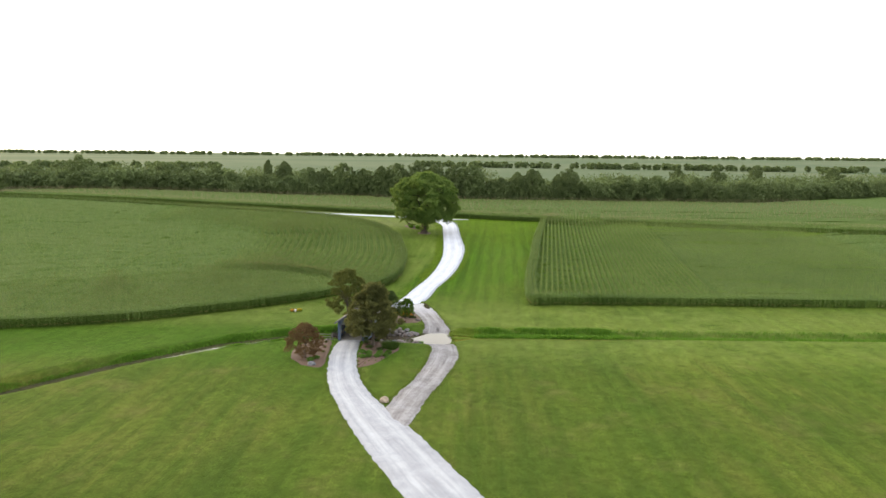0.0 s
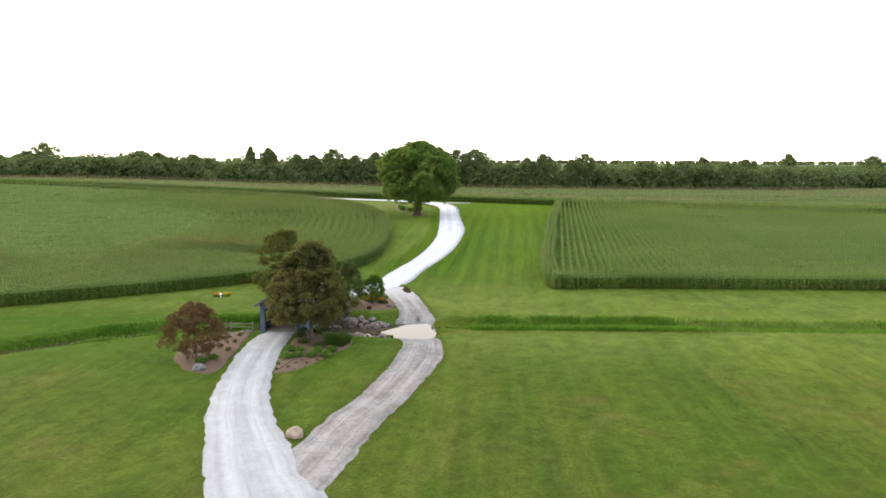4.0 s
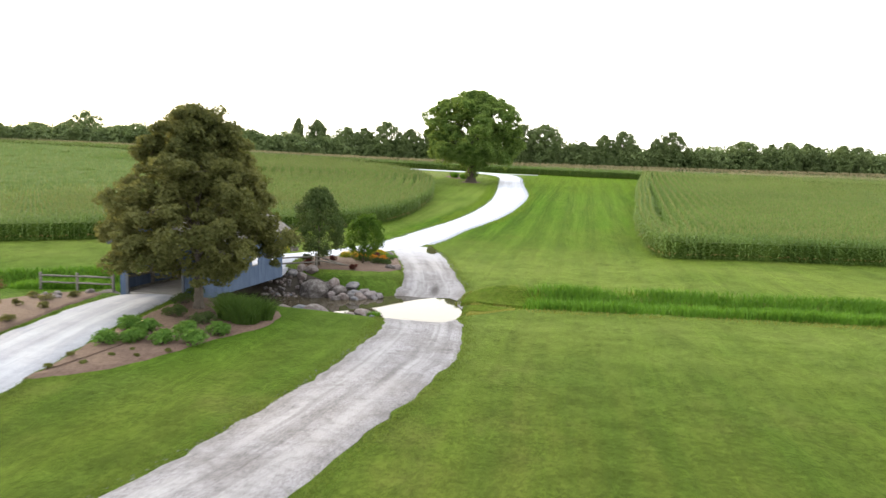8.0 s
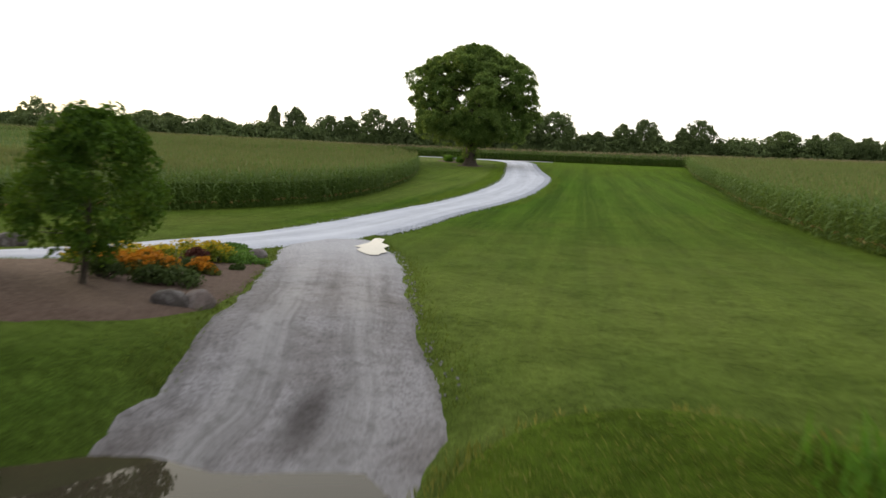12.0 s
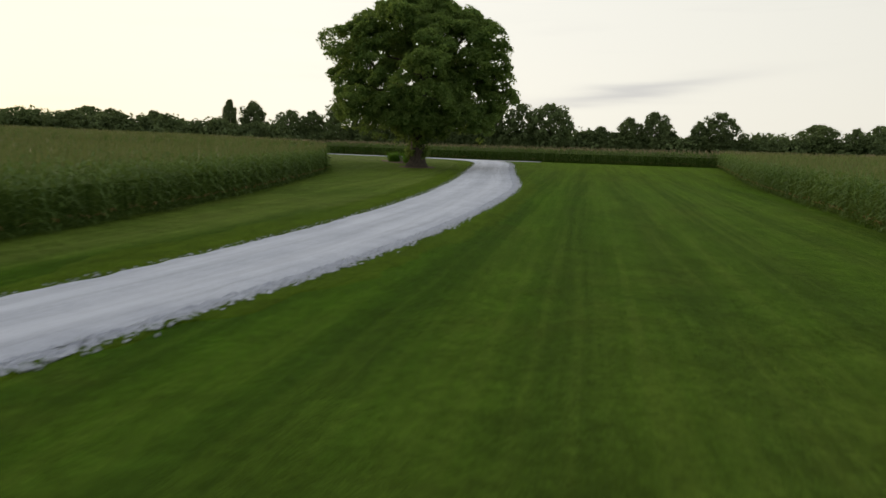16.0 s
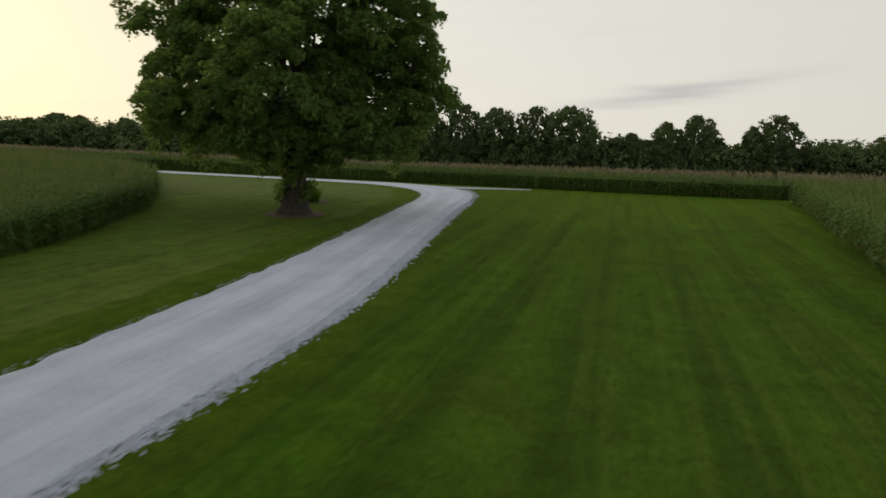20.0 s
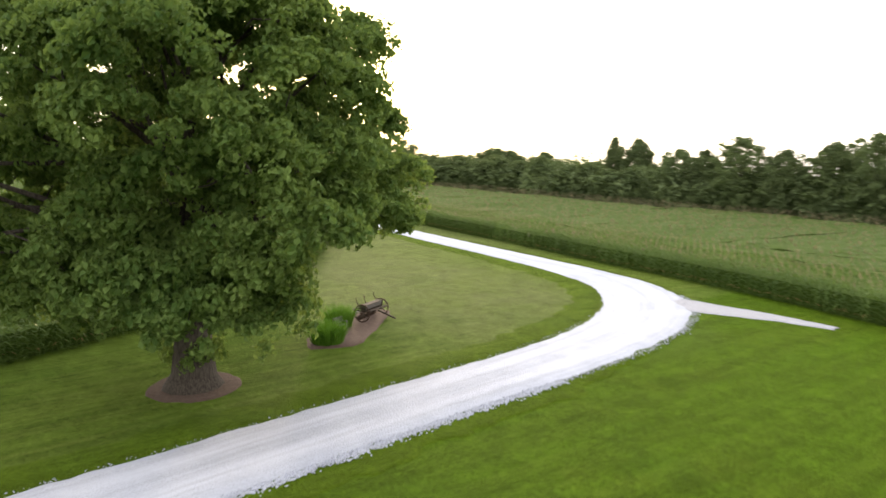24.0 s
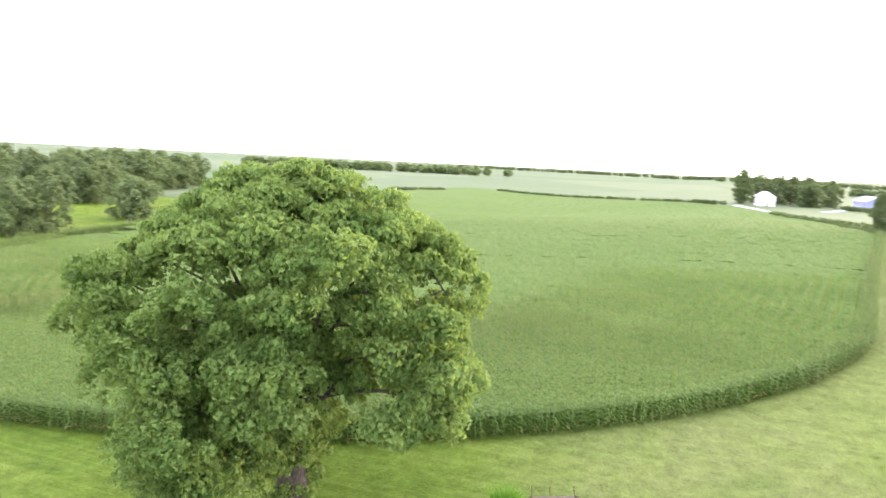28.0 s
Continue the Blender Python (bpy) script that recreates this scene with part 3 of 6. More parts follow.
ground = mesh_object("ground", np.stack([GX, GY, GZ], -1).reshape(-1, 3), quads, [LAWN, FARMLAND], smooth=True, index=far_land.astype(int))
tagged(ground, "mown green lawn rolling down to a stream, with farmland beyond", "ground", kind="structure")


# ---- gravel lanes ----
def lane(name, points, material, label, seed, rag=0.16, lift=0.05, step=0.3, across=11, category="road"):
    """points: (x, y, half width). The edges are ragged and the lane is slightly crowned."""
    line = spline(points, step)
    nrm = normals2d(line)
    s = np.concatenate([[0], np.cumsum(np.hypot(*np.diff(line[:, :2], axis=0).T))])
    wl_ = line[:, 2] + rag * (0.45 * wobble(s, seed, 2.3) + 0.8 * wobble(s, seed + 1, 0.7))
    wr_ = line[:, 2] + rag * (0.45 * wobble(s, seed + 2, 2.3) + 0.8 * wobble(s, seed + 3, 0.7))
    V, UV = [], []
    for k in range(across):
        u = k / (across - 1)
        off = np.where(u < 0.5, (2 * u - 1) * wl_, (2 * u - 1) * wr_)
        x, y = line[:, 0] + nrm[:, 0] * off, line[:, 1] + nrm[:, 1] * off
        edge = abs(2 * u - 1) > 0.99
        z = height(x, y) + (-0.03 if edge else lift + 0.05 * (1 - (2 * u - 1) ** 2))
        V.append(np.stack([x, y, z], 1))
        UV.append(np.stack([np.full(len(x), u), s / 5], 1))
    V, UV = np.stack(V, 1).reshape(-1, 3), np.stack(UV, 1).reshape(-1, 2)
    g = np.arange(len(line) * across).reshape(len(line), across)
    q = np.stack([g[:-1, :-1], g[:-1, 1:], g[1:, 1:], g[1:, :-1]], -1).reshape(-1, 4)
    return tagged(mesh_object(name, V, q, material, smooth=True, uv=UV), label, category, kind="structure")


MAIN = [(34, -60, 2.6), (20, 10, 2.6), (9, 45, 2.8), (1.2, 60.5, 3.4), (-3.2, 70.5, 3.5), (-7.0, 79, 3.0), (-10.6, 88, 2.5), (-12.8, 96, 2.3), (-14.0, 104, 2.2),
        (-14.3, 111, 1.95), (-13.9, 116, 1.7), (-12.5, 124, 1.8), (-12.9, 130, 2.0), (-12.4, 136, 2.0), (-10.0, 141.3, 2.1), (-6.9, 147.3, 2.5),
        (-5.1, 155, 2.5), (-3.7, 163.5, 2.35), (-1.9, 171, 2.35), (0.1, 181.5, 2.5), (1.5, 192, 2.65), (2.7, 206, 2.85), (3.1, 220, 3.1), (2.6, 240, 2.8),
        (2.2, 255, 2.7), (2.0, 264, 2.8), (0.9, 272.5, 3.1), (-2.4, 280.4, 3.4), (-8, 286, 3.2), (-15, 289.0, 2.8), (-26, 291.6, 2.5),
        (-50, 295.8, 2.3), (-100, 305.0, 2.3), (-150, 314.6, 2.3), (-195, 323.0, 2.3), (-225, 327, 2.3)]
FORD = [(-5.2, 72, 1.2), (-4.2, 80, 2.2), (-2.8, 87.5, 2.2), (-1.0, 94, 2.1), (0.0, 99, 2.15), (0.7, 103, 2.3), (1.1, 107, 2.35), (1.2, 111, 2.2), (0.5, 115.5, 2.15), (0.1, 118, 2.2), (-0.1, 121.8, 2.4),
        (-0.45, 125.2, 2.5), (-0.25, 127.2, 2.35), (-0.75, 129.6, 2.15), (-1.4, 132.5, 2.1), (-1.9, 135, 2.1), (-2.6, 138, 2.2), (-3.6, 142, 2.2), (-5.2, 146.5, 2.0)]
SOUTH_DRIVE = [q for q in MAIN if q[1] < 112] + [(-14.05, 114.2, 1.8)]
BEYOND_DRIVE = [(-12.5, 124.9, 1.85)] + [q for q in MAIN if q[1] > 125]
lane("gravel_drive", SOUTH_DRIVE, DUSTY_GRAVEL, "pale grey-white gravel drive with ragged grass edges", 11, lift=0.07)
lane("gravel_drive", BEYOND_DRIVE, GRAVEL, "pale grey-white gravel drive climbing past the oak", 15, lift=0.07)
lane("ford_track", FORD, FORD_GRAVEL, "worn grey gravel track dipping through the ford", 31, rag=0.17, lift=0.04)


def beside(points, side, gap, half):
    """A strip along one side of a lane."""
    line = spline(points, 2.0)
    n = normals2d(line)
    taper = np.clip(np.minimum(np.arange(len(line)), np.arange(len(line))[::-1]) / 6.0, 0.05, 1.0)
    return [(x + nx_ * side * (w + gap - half * (1 - f)), y + ny_ * side * (w + gap - half * (1 - f)), half * f) for (x, y, w), (nx_, ny_), f in zip(line, n, taper)]


NORTH_DRIVE = [q for q in MAIN if q[1] > 155 and q[0] > -110]
lane("verge", beside(NORTH_DRIVE, -1, 1.15, 1.35), VERGE, "lush bright green grass verge along the drive", 61, rag=0.5, lift=0.0, category="grass verge")
lane("verge", beside(NORTH_DRIVE[:-6], 1, 0.9, 1.05), VERGE, "lush bright green grass verge along the drive", 65, rag=0.5, lift=0.0, category="grass verge")
lane("spur_track", [(-4.5, 283.4, 1.6), (-1, 283.4, 2.3), (2.5, 284.0, 1.6), (6, 284.5, 1.0), (9.5, 284.4, 0.45)], FORD_GRAVEL, "short gravel turning spur beside the corn", 41, lift=0.05)
lane("farm_lane", [(-224, 327, 2.2), (-262, 322, 2.0), (-330, 312, 2.0), (-410, 300, 2.0), (-485, 284, 3.0)], GRAVEL, "pale gravel farm lane between fields", 51, step=4)
lane("farm_lane", [(-440, 330, 2.0), (-490, 348, 2.0), (-545, 366, 2.2)], GRAVEL, "pale gravel farm lane leading to the barn", 53, step=4)
lane("field_lane", [(-226, 327, 2.0), (-262, 345, 1.8), (-330, 372, 1.8)], GRAVEL, "pale gravel field lane past the woods", 55, step=4)


# ---- water ----
def sheet(name, outline, z, material, label, category, rag=0.0, seed=1, kind="structure", drape=None, inner=6, lift=0.02):
    """A flat or draped patch inside a closed outline, with a ragged rim."""
    line = spline(list(outline) + [outline[0]], 0.5)[:-1]
    c = line.mean(0)
    g = np.random.default_rng(seed)
    line = line + rag * g.uniform(-1, 1, line.shape)
    rings = []
    for k in range(inner):
        f = 1 - k / inner
        xy = c + (line - c) * f
        zz = np.full(len(xy), z) if drape is None else height(xy[:, 0], xy[:, 1]) + (drape if k else lift)
        rings.append(np.column_stack([xy, zz]))
    zc = z if drape is None else float(height(c[0], c[1])) + drape
    V = np.concatenate(rings + [[[c[0], c[1], zc]]])
    n = len(line)
    F = []
    for k in range(inner - 1):
        for i in range(n):
            a, b = k * n + i, k * n + (i + 1) % n
            F += [(a, b, b + n), (a, b + n, a + n)]
    F += [((inner - 1) * n + i, (inner - 1) * n + (i + 1) % n, len(V) - 1) for i in range(n)]
    return tagged(mesh_object(name, V, np.array(F), material, smooth=True), label, category, kind=kind)


def stream_water():
    """A ribbon up the stream, then one broad pool from the bridge to the ford."""
    banks = spline([q for q in STREAM if q[0] < -20] + [(-18.5, 121.0)], 2.0)
    banks = banks[banks[:, 0] > -165]
    bn = normals2d(banks)
    a, b = banks + bn * 3.2, banks - bn * 3.2
    a[-1], b[-1] = (-18, 116.4), (-18, 126.6)
    pool = np.array([(x, y) for x in np.linspace(-17.6, 4.6, 38) for y in (116.4, 126.6)])
    V = np.concatenate([np.stack([a, b], 1).reshape(-1, 2), pool])
    n = len(V) // 2
    F = np.array([(2 * k, 2 * k + 2, 2 * k + 3, 2 * k + 1) for k in range(n - 1)])
    return mesh_object("stream_water", np.column_stack([V, WATER + 0.1 * np.clip((-20 - V[:, 0]) / 14, 0, 1)]), F, WATER_MAT)


tagged(stream_water(), "still shallow stream water widening into a ford pool", "water", kind="structure")
sheet("puddle", [(-3.35, 144.2), (-2.85, 142.6), (-2.5, 141.9), (-2.1, 141.6), (-1.95, 142.8), (-2.2, 144.2), (-2.7, 146.2), (-3.1, 147.6), (-3.4, 146.9), (-3.3, 145.6)], 0.53, WATER_MAT,
      "pale puddle on the gravel where the lanes meet", "puddle", rag=0.16, seed=3)


# ---- corn ----
def strip_leaf(az, z0, length, rise, droop, width, cuts):
    """A bent blade from the stalk: rows of (centre, half width) turned into quads."""
    c, s = math.cos(az), math.sin(az)
    rows = []
    for i in range(cuts + 1):
        t = i / cuts
        r = length * t
        z = z0 + rise * t - droop * t * t
        w = width * (1 - t) ** 0.6 * (0.55 + 0.45 * min(1, 4 * t))
        rows.append(((c * r - s * w, s * r + c * w, z), (c * r + s * w, s * r - c * w, z)))
    V = [p for row in rows for p in row]
    F = [(2 * i, 2 * i + 1, 2 * i + 3, 2 * i + 2) for i in range(cuts)]
    return V, F


def corn_template(leaves, z_from, z_to, cuts, stalk, tassels, seed, size=1.0, broad=None):
    """Vertices, quads and material index (0 leaf, 1 tassel, 2 dry) of one plant about 2.6 m high."""
    g = random.Random(seed)
    V, F, M = [], [], []

    def add(v, f, m):
        n = len(V)
        V.extend(v)
        F.extend([tuple(i + n for i in q) for q in f])
        M.extend([m] * len(f))

    az = 0.0
    for k in range(leaves):
        t = k / max(1, leaves - 1)
        z = z_from + (z_to - z_from) * t
        az = k * math.pi + g.uniform(-0.4, 0.4)
        long_ = (0.78 - 0.35 * abs(t - 0.5)) * g.uniform(0.85, 1.15) * size
        add(*strip_leaf(az, z, long_, g.uniform(0.45, 0.7), g.uniform(0.55, 1.0), broad or 0.055 * size, cuts), 2 if (z < 0.5 and g.random() < 0.3) else 0)
    if stalk:
        w = 0.022
        add([(-w, 0, 0), (w, 0, 0), (w * 0.6, 0, z_to + 0.2), (-w * 0.6, 0, z_to + 0.2)], [(0, 1, 2, 3)], 0)
        add([(0, -w, 0), (0, w, 0), (0, w * 0.6, z_to + 0.2), (0, -w * 0.6, z_to + 0.2)], [(0, 1, 2, 3)], 0)
    for k in range(tassels):
        a, w = g.uniform(0, 6.3), (0.014 if stalk else 0.022) * max(size, 0.9)
        lean = 0.12 if k else 0.0
        x, y = math.cos(a), math.sin(a)
        z = z_to + 0.15
        add([(-y * w, x * w, z), (y * w, -x * w, z), (x * lean + y * w, y * lean - x * w, z + 0.42 - 0.06 * k), (x * lean - y * w, y * lean + x * w, z + 0.42 - 0.06 * k)], [(0, 1, 2, 3)], 1)
    return np.array(V), np.array(F), np.array(M)


def planted(places, templates, seed, tall=1.0, facing=None):
    """Copies of the templates at places (n, 2), each turned and scaled a little; joined arrays."""
    g = np.random.default_rng(seed)
    Vs, Fs, Ms, n0 = [], [], [], 0
    which = g.integers(0, len(templates), len(places))
    for k, (TV, TF, TM) in enumerate(templates):
        P = places[which == k]
        if not len(P):
            continue
        n = len(P)
        a, sc = g.uniform(0, 2 * np.pi, n), g.uniform(0.88, 1.1, n) * tall
        if facing is not None:
            a = facing[which == k] + g.normal(0, 0.5, n) + np.pi * g.integers(0, 2, n)
        c, s = np.cos(a)[:, None], np.sin(a)[:, None]
        x = (TV[None, :, 0] * c - TV[None, :, 1] * s) * sc[:, None] + P[:, :1]
        y = (TV[None, :, 0] * s + TV[None, :, 1] * c) * sc[:, None] + P[:, 1:2]
        z = TV[None, :, 2] * sc[:, None] + height(P[:, 0], P[:, 1])[:, None]
        Vs.append(np.stack([x, y, z], -1).reshape(-1, 3))
        Fs.append((TF[None] + (np.arange(n) * len(TV))[:, None, None]).reshape(-1, 4) + n0)
        Ms.append(np.tile(TM, n))
        n0 += n * len(TV)
    return np.concatenate(Vs), np.concatenate(Fs), np.concatenate(Ms)


FULL = [corn_template(11, 0.2, 2.15, 3, True, 1, s, 1.12, 0.075) for s in (1, 2, 3)]
UPPER = [corn_template(6, 0.8, 2.15, 2, False, 2, s + 10, 0.62, 0.075) for s in (1, 2, 3, 4)]
COARSE = [corn_template(5, 1.35, 2.1, 1, False, 1, s + 20, 1.7) for s in (1, 2, 3)]

LEFT_EDGE = [(-150, 104), (-110, 112), (-75, 121), (-58, 126.5), (-43, 136), (-33, 143.5), (-26, 150.0), (-20.6, 155.2), (-14.5, 161.2), (-11.0, 169.5), (-9.9, 179),
             (-9.8, 190), (-10.1, 201), (-11.4, 213), (-13.9, 231.6), (-16.2, 238.5), (-18.9, 247.5), (-22.2, 254), (-26.5, 261.2), (-32.3, 268.3),
             (-38.5, 274.2), (-46, 279.7), (-54, 284), (-67, 289), (-90, 293.5), (-130, 301), (-175, 310), (-215, 317)]
LEFT_FIELD = LEFT_EDGE + [(-300, 306), (-440, 286), (-560, 210), (-590, 60), (-400, 60), (-230, 82)]
RIGHT_EDGE = [(240, 147), (120, 147.4), (60, 147.5), (30, 147.0), (21.0, 146.2), (19.0, 146.5), (18.5, 149), (18.7, 153), (19.7, 165), (22.0, 183), (24.6, 199), (27.0, 217), (30.6, 239.7), (35.8, 268), (36.6, 273.5), (38.5, 275.4), (45, 274), (60, 271)]
RIGHT_FIELD = [(420, 146)] + RIGHT_EDGE + [(150, 252), (420, 198)]
NORTH_EDGE = [(-222, 334), (-166, 322.5), (-85, 308.6), (-40, 300.6), (-20, 296), (-2, 291.8), (11, 287.5), (25, 283.0), (37.5, 280.2), (60, 275.5), (150, 257), (300, 228)]
NORTH_FIELD = NORTH_EDGE + [(420, 203), (420, 500), (300, 478), (165, 390), (0, 392), (-50, 396), (-160, 390), (-250, 384), (-340, 376)]


TASSELLED = [corn_template(4, 1.45, 2.1, 1, False, 5, s + 30, 1.9) for s in (1, 2, 3)]


def corn_field(name, poly, edge, label, seed, row_lines, far_box, tops=COARSE, tassel=TASSEL, top_leaf=CORN_LEAF, deep=0.1, blend=999.0):
    g = np.random.default_rng(seed)
    poly_np = np.array(poly)
    # dense edge rows
    line = spline(edge, 0.3)
    nrm = normals2d(line)
    mid = line[len(line) // 2] + nrm[len(line) // 2] * 1.0
    sign = 1.0 if inside(mid[0], mid[1], poly) else -1.0
    belts = [line + nrm * sign * (0.35 + 0.75 * k) + g.normal(0, 0.09, line.shape) for k in range(3)]
    near = np.concatenate(belts)
    near = near[(near[:, 0] > -140) & (near[:, 0] < 75) | (g.random(len(near)) < 0.5)]
    V1, F1, M1 = planted(near, FULL, seed)
    # rows inside, only their upper parts show
    inner, along = row_lines(g)
    keep = inside(inner[:, 0], inner[:, 1], poly) & (line_distance(inner[:, 0], inner[:, 1], [tuple(p) for p in spline(edge, 4.0)]) > 2.45)
    inner, along = inner[keep], along[keep]
    V2, F2, M2 = planted(inner, UPPER, seed + 1, facing=along)
    # farther off, coarser clumps
    x0, y0, x1, y1, step = far_box
    fx, fy = np.meshgrid(np.arange(x0, x1, step), np.arange(y0, y1, step))
    pts = np.column_stack([fx.ravel(), fy.ravel()]) + g.normal(0, step * 0.3, (fx.size, 2))
    sure = line_distance(inner[:, 0], inner[:, 1], [tuple(p) for p in spline(edge, 4.0)]) < blend
    cell = set(map(tuple, np.floor(inner[sure] / 4.0).astype(int)))
    pts = pts[inside(pts[:, 0], pts[:, 1], poly)]
    pts = pts[[tuple(c) not in cell for c in np.floor(pts / 4.0).astype(int)]]
    V3, F3, M3 = planted(pts, tops, seed + 2)
    # the closed mass of leaves under the tops, coloured for shade in gaps
    inset = line + nrm * sign * 0.75
    gx_ = np.unique(np.concatenate([np.arange(poly_np[:, 0].min(), poly_np[:, 0].max(), 12.0), np.arange(max(-80, poly_np[:, 0].min()), min(70, poly_np[:, 0].max()), 1.6), np.arange(max(-218, poly_np[:, 0].min()), max(-80, poly_np[:, 0].min()), 3.2)]))
    gy_ = np.unique(np.concatenate([np.arange(poly_np[:, 1].min(), poly_np[:, 1].max(), 8.0), np.arange(max(120, poly_np[:, 1].min()), min(322, poly_np[:, 1].max()), 1.6)]))
    MX, MY = np.meshgrid(gx_, gy_)
    rowed = np.array([tuple(c) in cell for c in np.floor(np.column_stack([MX.ravel(), MY.ravel()]) / 4.0).astype(int)]).reshape(MX.shape)
    top = height(MX, MY) + np.where(rowed, deep, 1.2) + 0.12 * g.normal(size=MX.shape)
    idx = np.arange(MX.size).reshape(MX.shape)
    q = np.stack([idx[:-1, :-1], idx[:-1, 1:], idx[1:, 1:], idx[1:, :-1]], -1).reshape(-1, 4)
    ok = inside(MX.ravel(), MY.ravel(), poly) & (line_distance(MX.ravel(), MY.ravel(), [tuple(p) for p in spline(edge, 4.0)]) > 0.9)
    q = q[ok[q].all(1)]
    V4 = np.stack([MX, MY, top], -1).reshape(-1, 3)
    hz = height(inset[:, 0], inset[:, 1])
    V5 = np.concatenate([np.column_stack([inset, hz]), np.column_stack([inset, hz + 1.6])])
    n = len(inset)
    F5 = np.array([(i, i + 1, n + i + 1, n + i) for i in range(n - 1)])
    parts_ = [(V1, F1), (V2, F2), (V3, F3), (V4, q), (V5, F5)]
    V, F = joined(parts_)
    M = np.concatenate([M1, M2, np.where(M3 == 0, 4, M3), np.full(len(q), 3), np.full(len(F5), 3)])
    return tagged(mesh_object(name, V, F, [CORN_LEAF, tassel, CORN_DRY, CANOPY, top_leaf], index=M), label, "corn field", kind="stuff")


def beside_rows(line, first, gap, count):
    """Rows parallel to a line, with the direction of each plant's row."""
    nrm = normals2d(line)
    turn = np.arctan2(nrm[:, 0], -nrm[:, 1])
    return np.concatenate([line - nrm * (first + gap * k) for k in range(count)]), np.tile(turn, count)


def left_rows(g):
    pairs = [beside_rows(spline(LEFT_EDGE[1:-2], 0.5), 2.8 + d, 2.0, 23) for d in (-0.32, 0.32)]
    P, turn = np.concatenate([q[0] for q in pairs]), np.concatenate([q[1] for q in pairs])
    ok = (P[:, 0] > -105) & (line_distance(P[:, 0], P[:, 1], [tuple(p) for p in spline(LEFT_EDGE, 4.0)]) > 2.3) & (g.random(len(P)) < np.where(P[:, 0] > -60, 1.0, 0.7) * np.clip((48.0 - line_distance(P[:, 0], P[:, 1], [tuple(p) for p in spline(LEFT_EDGE, 4.0)])) / 14.0, 0.0, 1.0))
    return P[ok] + g.normal(0, 0.05, P[ok].shape), turn[ok]


def right_rows(g):
    d = np.array([18.2, 131.4]) / np.hypot(18.2, 131.4)
    across = np.array([d[1], -d[0]])
    s = np.arange(5.0, 134, 0.36)
    P = np.concatenate([np.array([18.3, 147.0]) + across * (2.5 + 1.25 * k) + d * s[:, None] for k in range(30)])
    P = P[g.random(len(P)) < 0.95]
    # a narrow gap crosses the rows
    P = P[(np.abs(P[:, 1] - 165.4 - 0.02 * (P[:, 0] - 40)) > 0.55) | (P[:, 0] < 36)]
    turn = np.full(len(P), math.atan2(d[1], d[0]))
    # beyond them the rows run across, and along the south end
    x = np.arange(22.0, 126.0, 0.6)
    head = np.concatenate([np.column_stack([x, np.full(len(x), 149.4 + 0.95 * k)]) for k in range(3)])
    cross = np.concatenate([np.column_stack([x, np.full(len(x), 153.0 + 1.05 * k)]) for k in range(110)])
    off = (cross - np.array([18.3, 147.0])) @ across
    cross = cross[(off > 2.5 + 1.25 * 30) & (np.abs(cross[:, 1] - 165.9) > 0.5)]
    P, turn = np.concatenate([P, head, cross]), np.concatenate([turn, np.zeros(len(head) + len(cross))])
    return P + g.normal(0, 0.05, P.shape), turn


def north_rows(g):
    return beside_rows(spline(NORTH_EDGE, 0.8), 3.0, 0.9, 10)


corn_field("corn_field", LEFT_FIELD, LEFT_EDGE, "tall green tasselled corn planted in curving rows up a rise", 71, left_rows, (-240, 70, -10, 320, 1.6), deep=0.95, blend=39.0)
corn_field("corn_field", RIGHT_FIELD, RIGHT_EDGE, "tall green tasselled corn in straight rows beside the lawn", 72, right_rows, (60, 143, 240, 275, 1.6))
corn_field("corn_field", NORTH_FIELD, NORTH_EDGE, "tall green corn spreading from the drive to the woods", 73, north_rows, (-330, 285, 200, 400, 2.2), TASSELLED, DRY_TASSEL, RIPE_LEAF)


# ---- trees ----
def leaf_cloud(centres, radii, per, size, g, up=0.35, flat=0.75, fold=0.25):
    """Leaves as folded rhombs on the outside of clumps. centres (n, 3), radii (n,)."""
    n = len(centres)
    d = g.normal(size=(n, per, 3))
    d[..., 2] += up
    d /= np.linalg.norm(d, axis=2, keepdims=True)
    r = radii[:, None, None] * g.uniform(0.55, 1.05, (n, per, 1))
    p = centres[:, None] + d * r * np.array([1, 1, flat])
    nrm = d + 0.55 * g.normal(size=d.shape)
    nrm /= np.linalg.norm(nrm, axis=2, keepdims=True)
    t = np.cross(nrm, g.normal(size=d.shape))
    t /= np.linalg.norm(t, axis=2, keepdims=True)
    t[..., 2] -= 0.25
    w = np.cross(nrm, t)
    s = size * g.uniform(0.7, 1.3, (n, per, 1))
    p, nrm, t, w, s = (v.reshape(-1, v.shape[-1]) for v in (p, nrm, t, w, s))
    a, b = p - t * s * 0.5, p + t * s * 0.5
    l, rr = p + w * s * 0.36 + nrm * s * fold, p - w * s * 0.36 + nrm * s * fold
    V = np.stack([a, l, b, rr], 1).reshape(-1, 3)
    k = np.arange(len(p))[:, None] * 4
    F = np.concatenate([k + [0, 2, 1], k + [0, 3, 2]], 0)
    return V, F


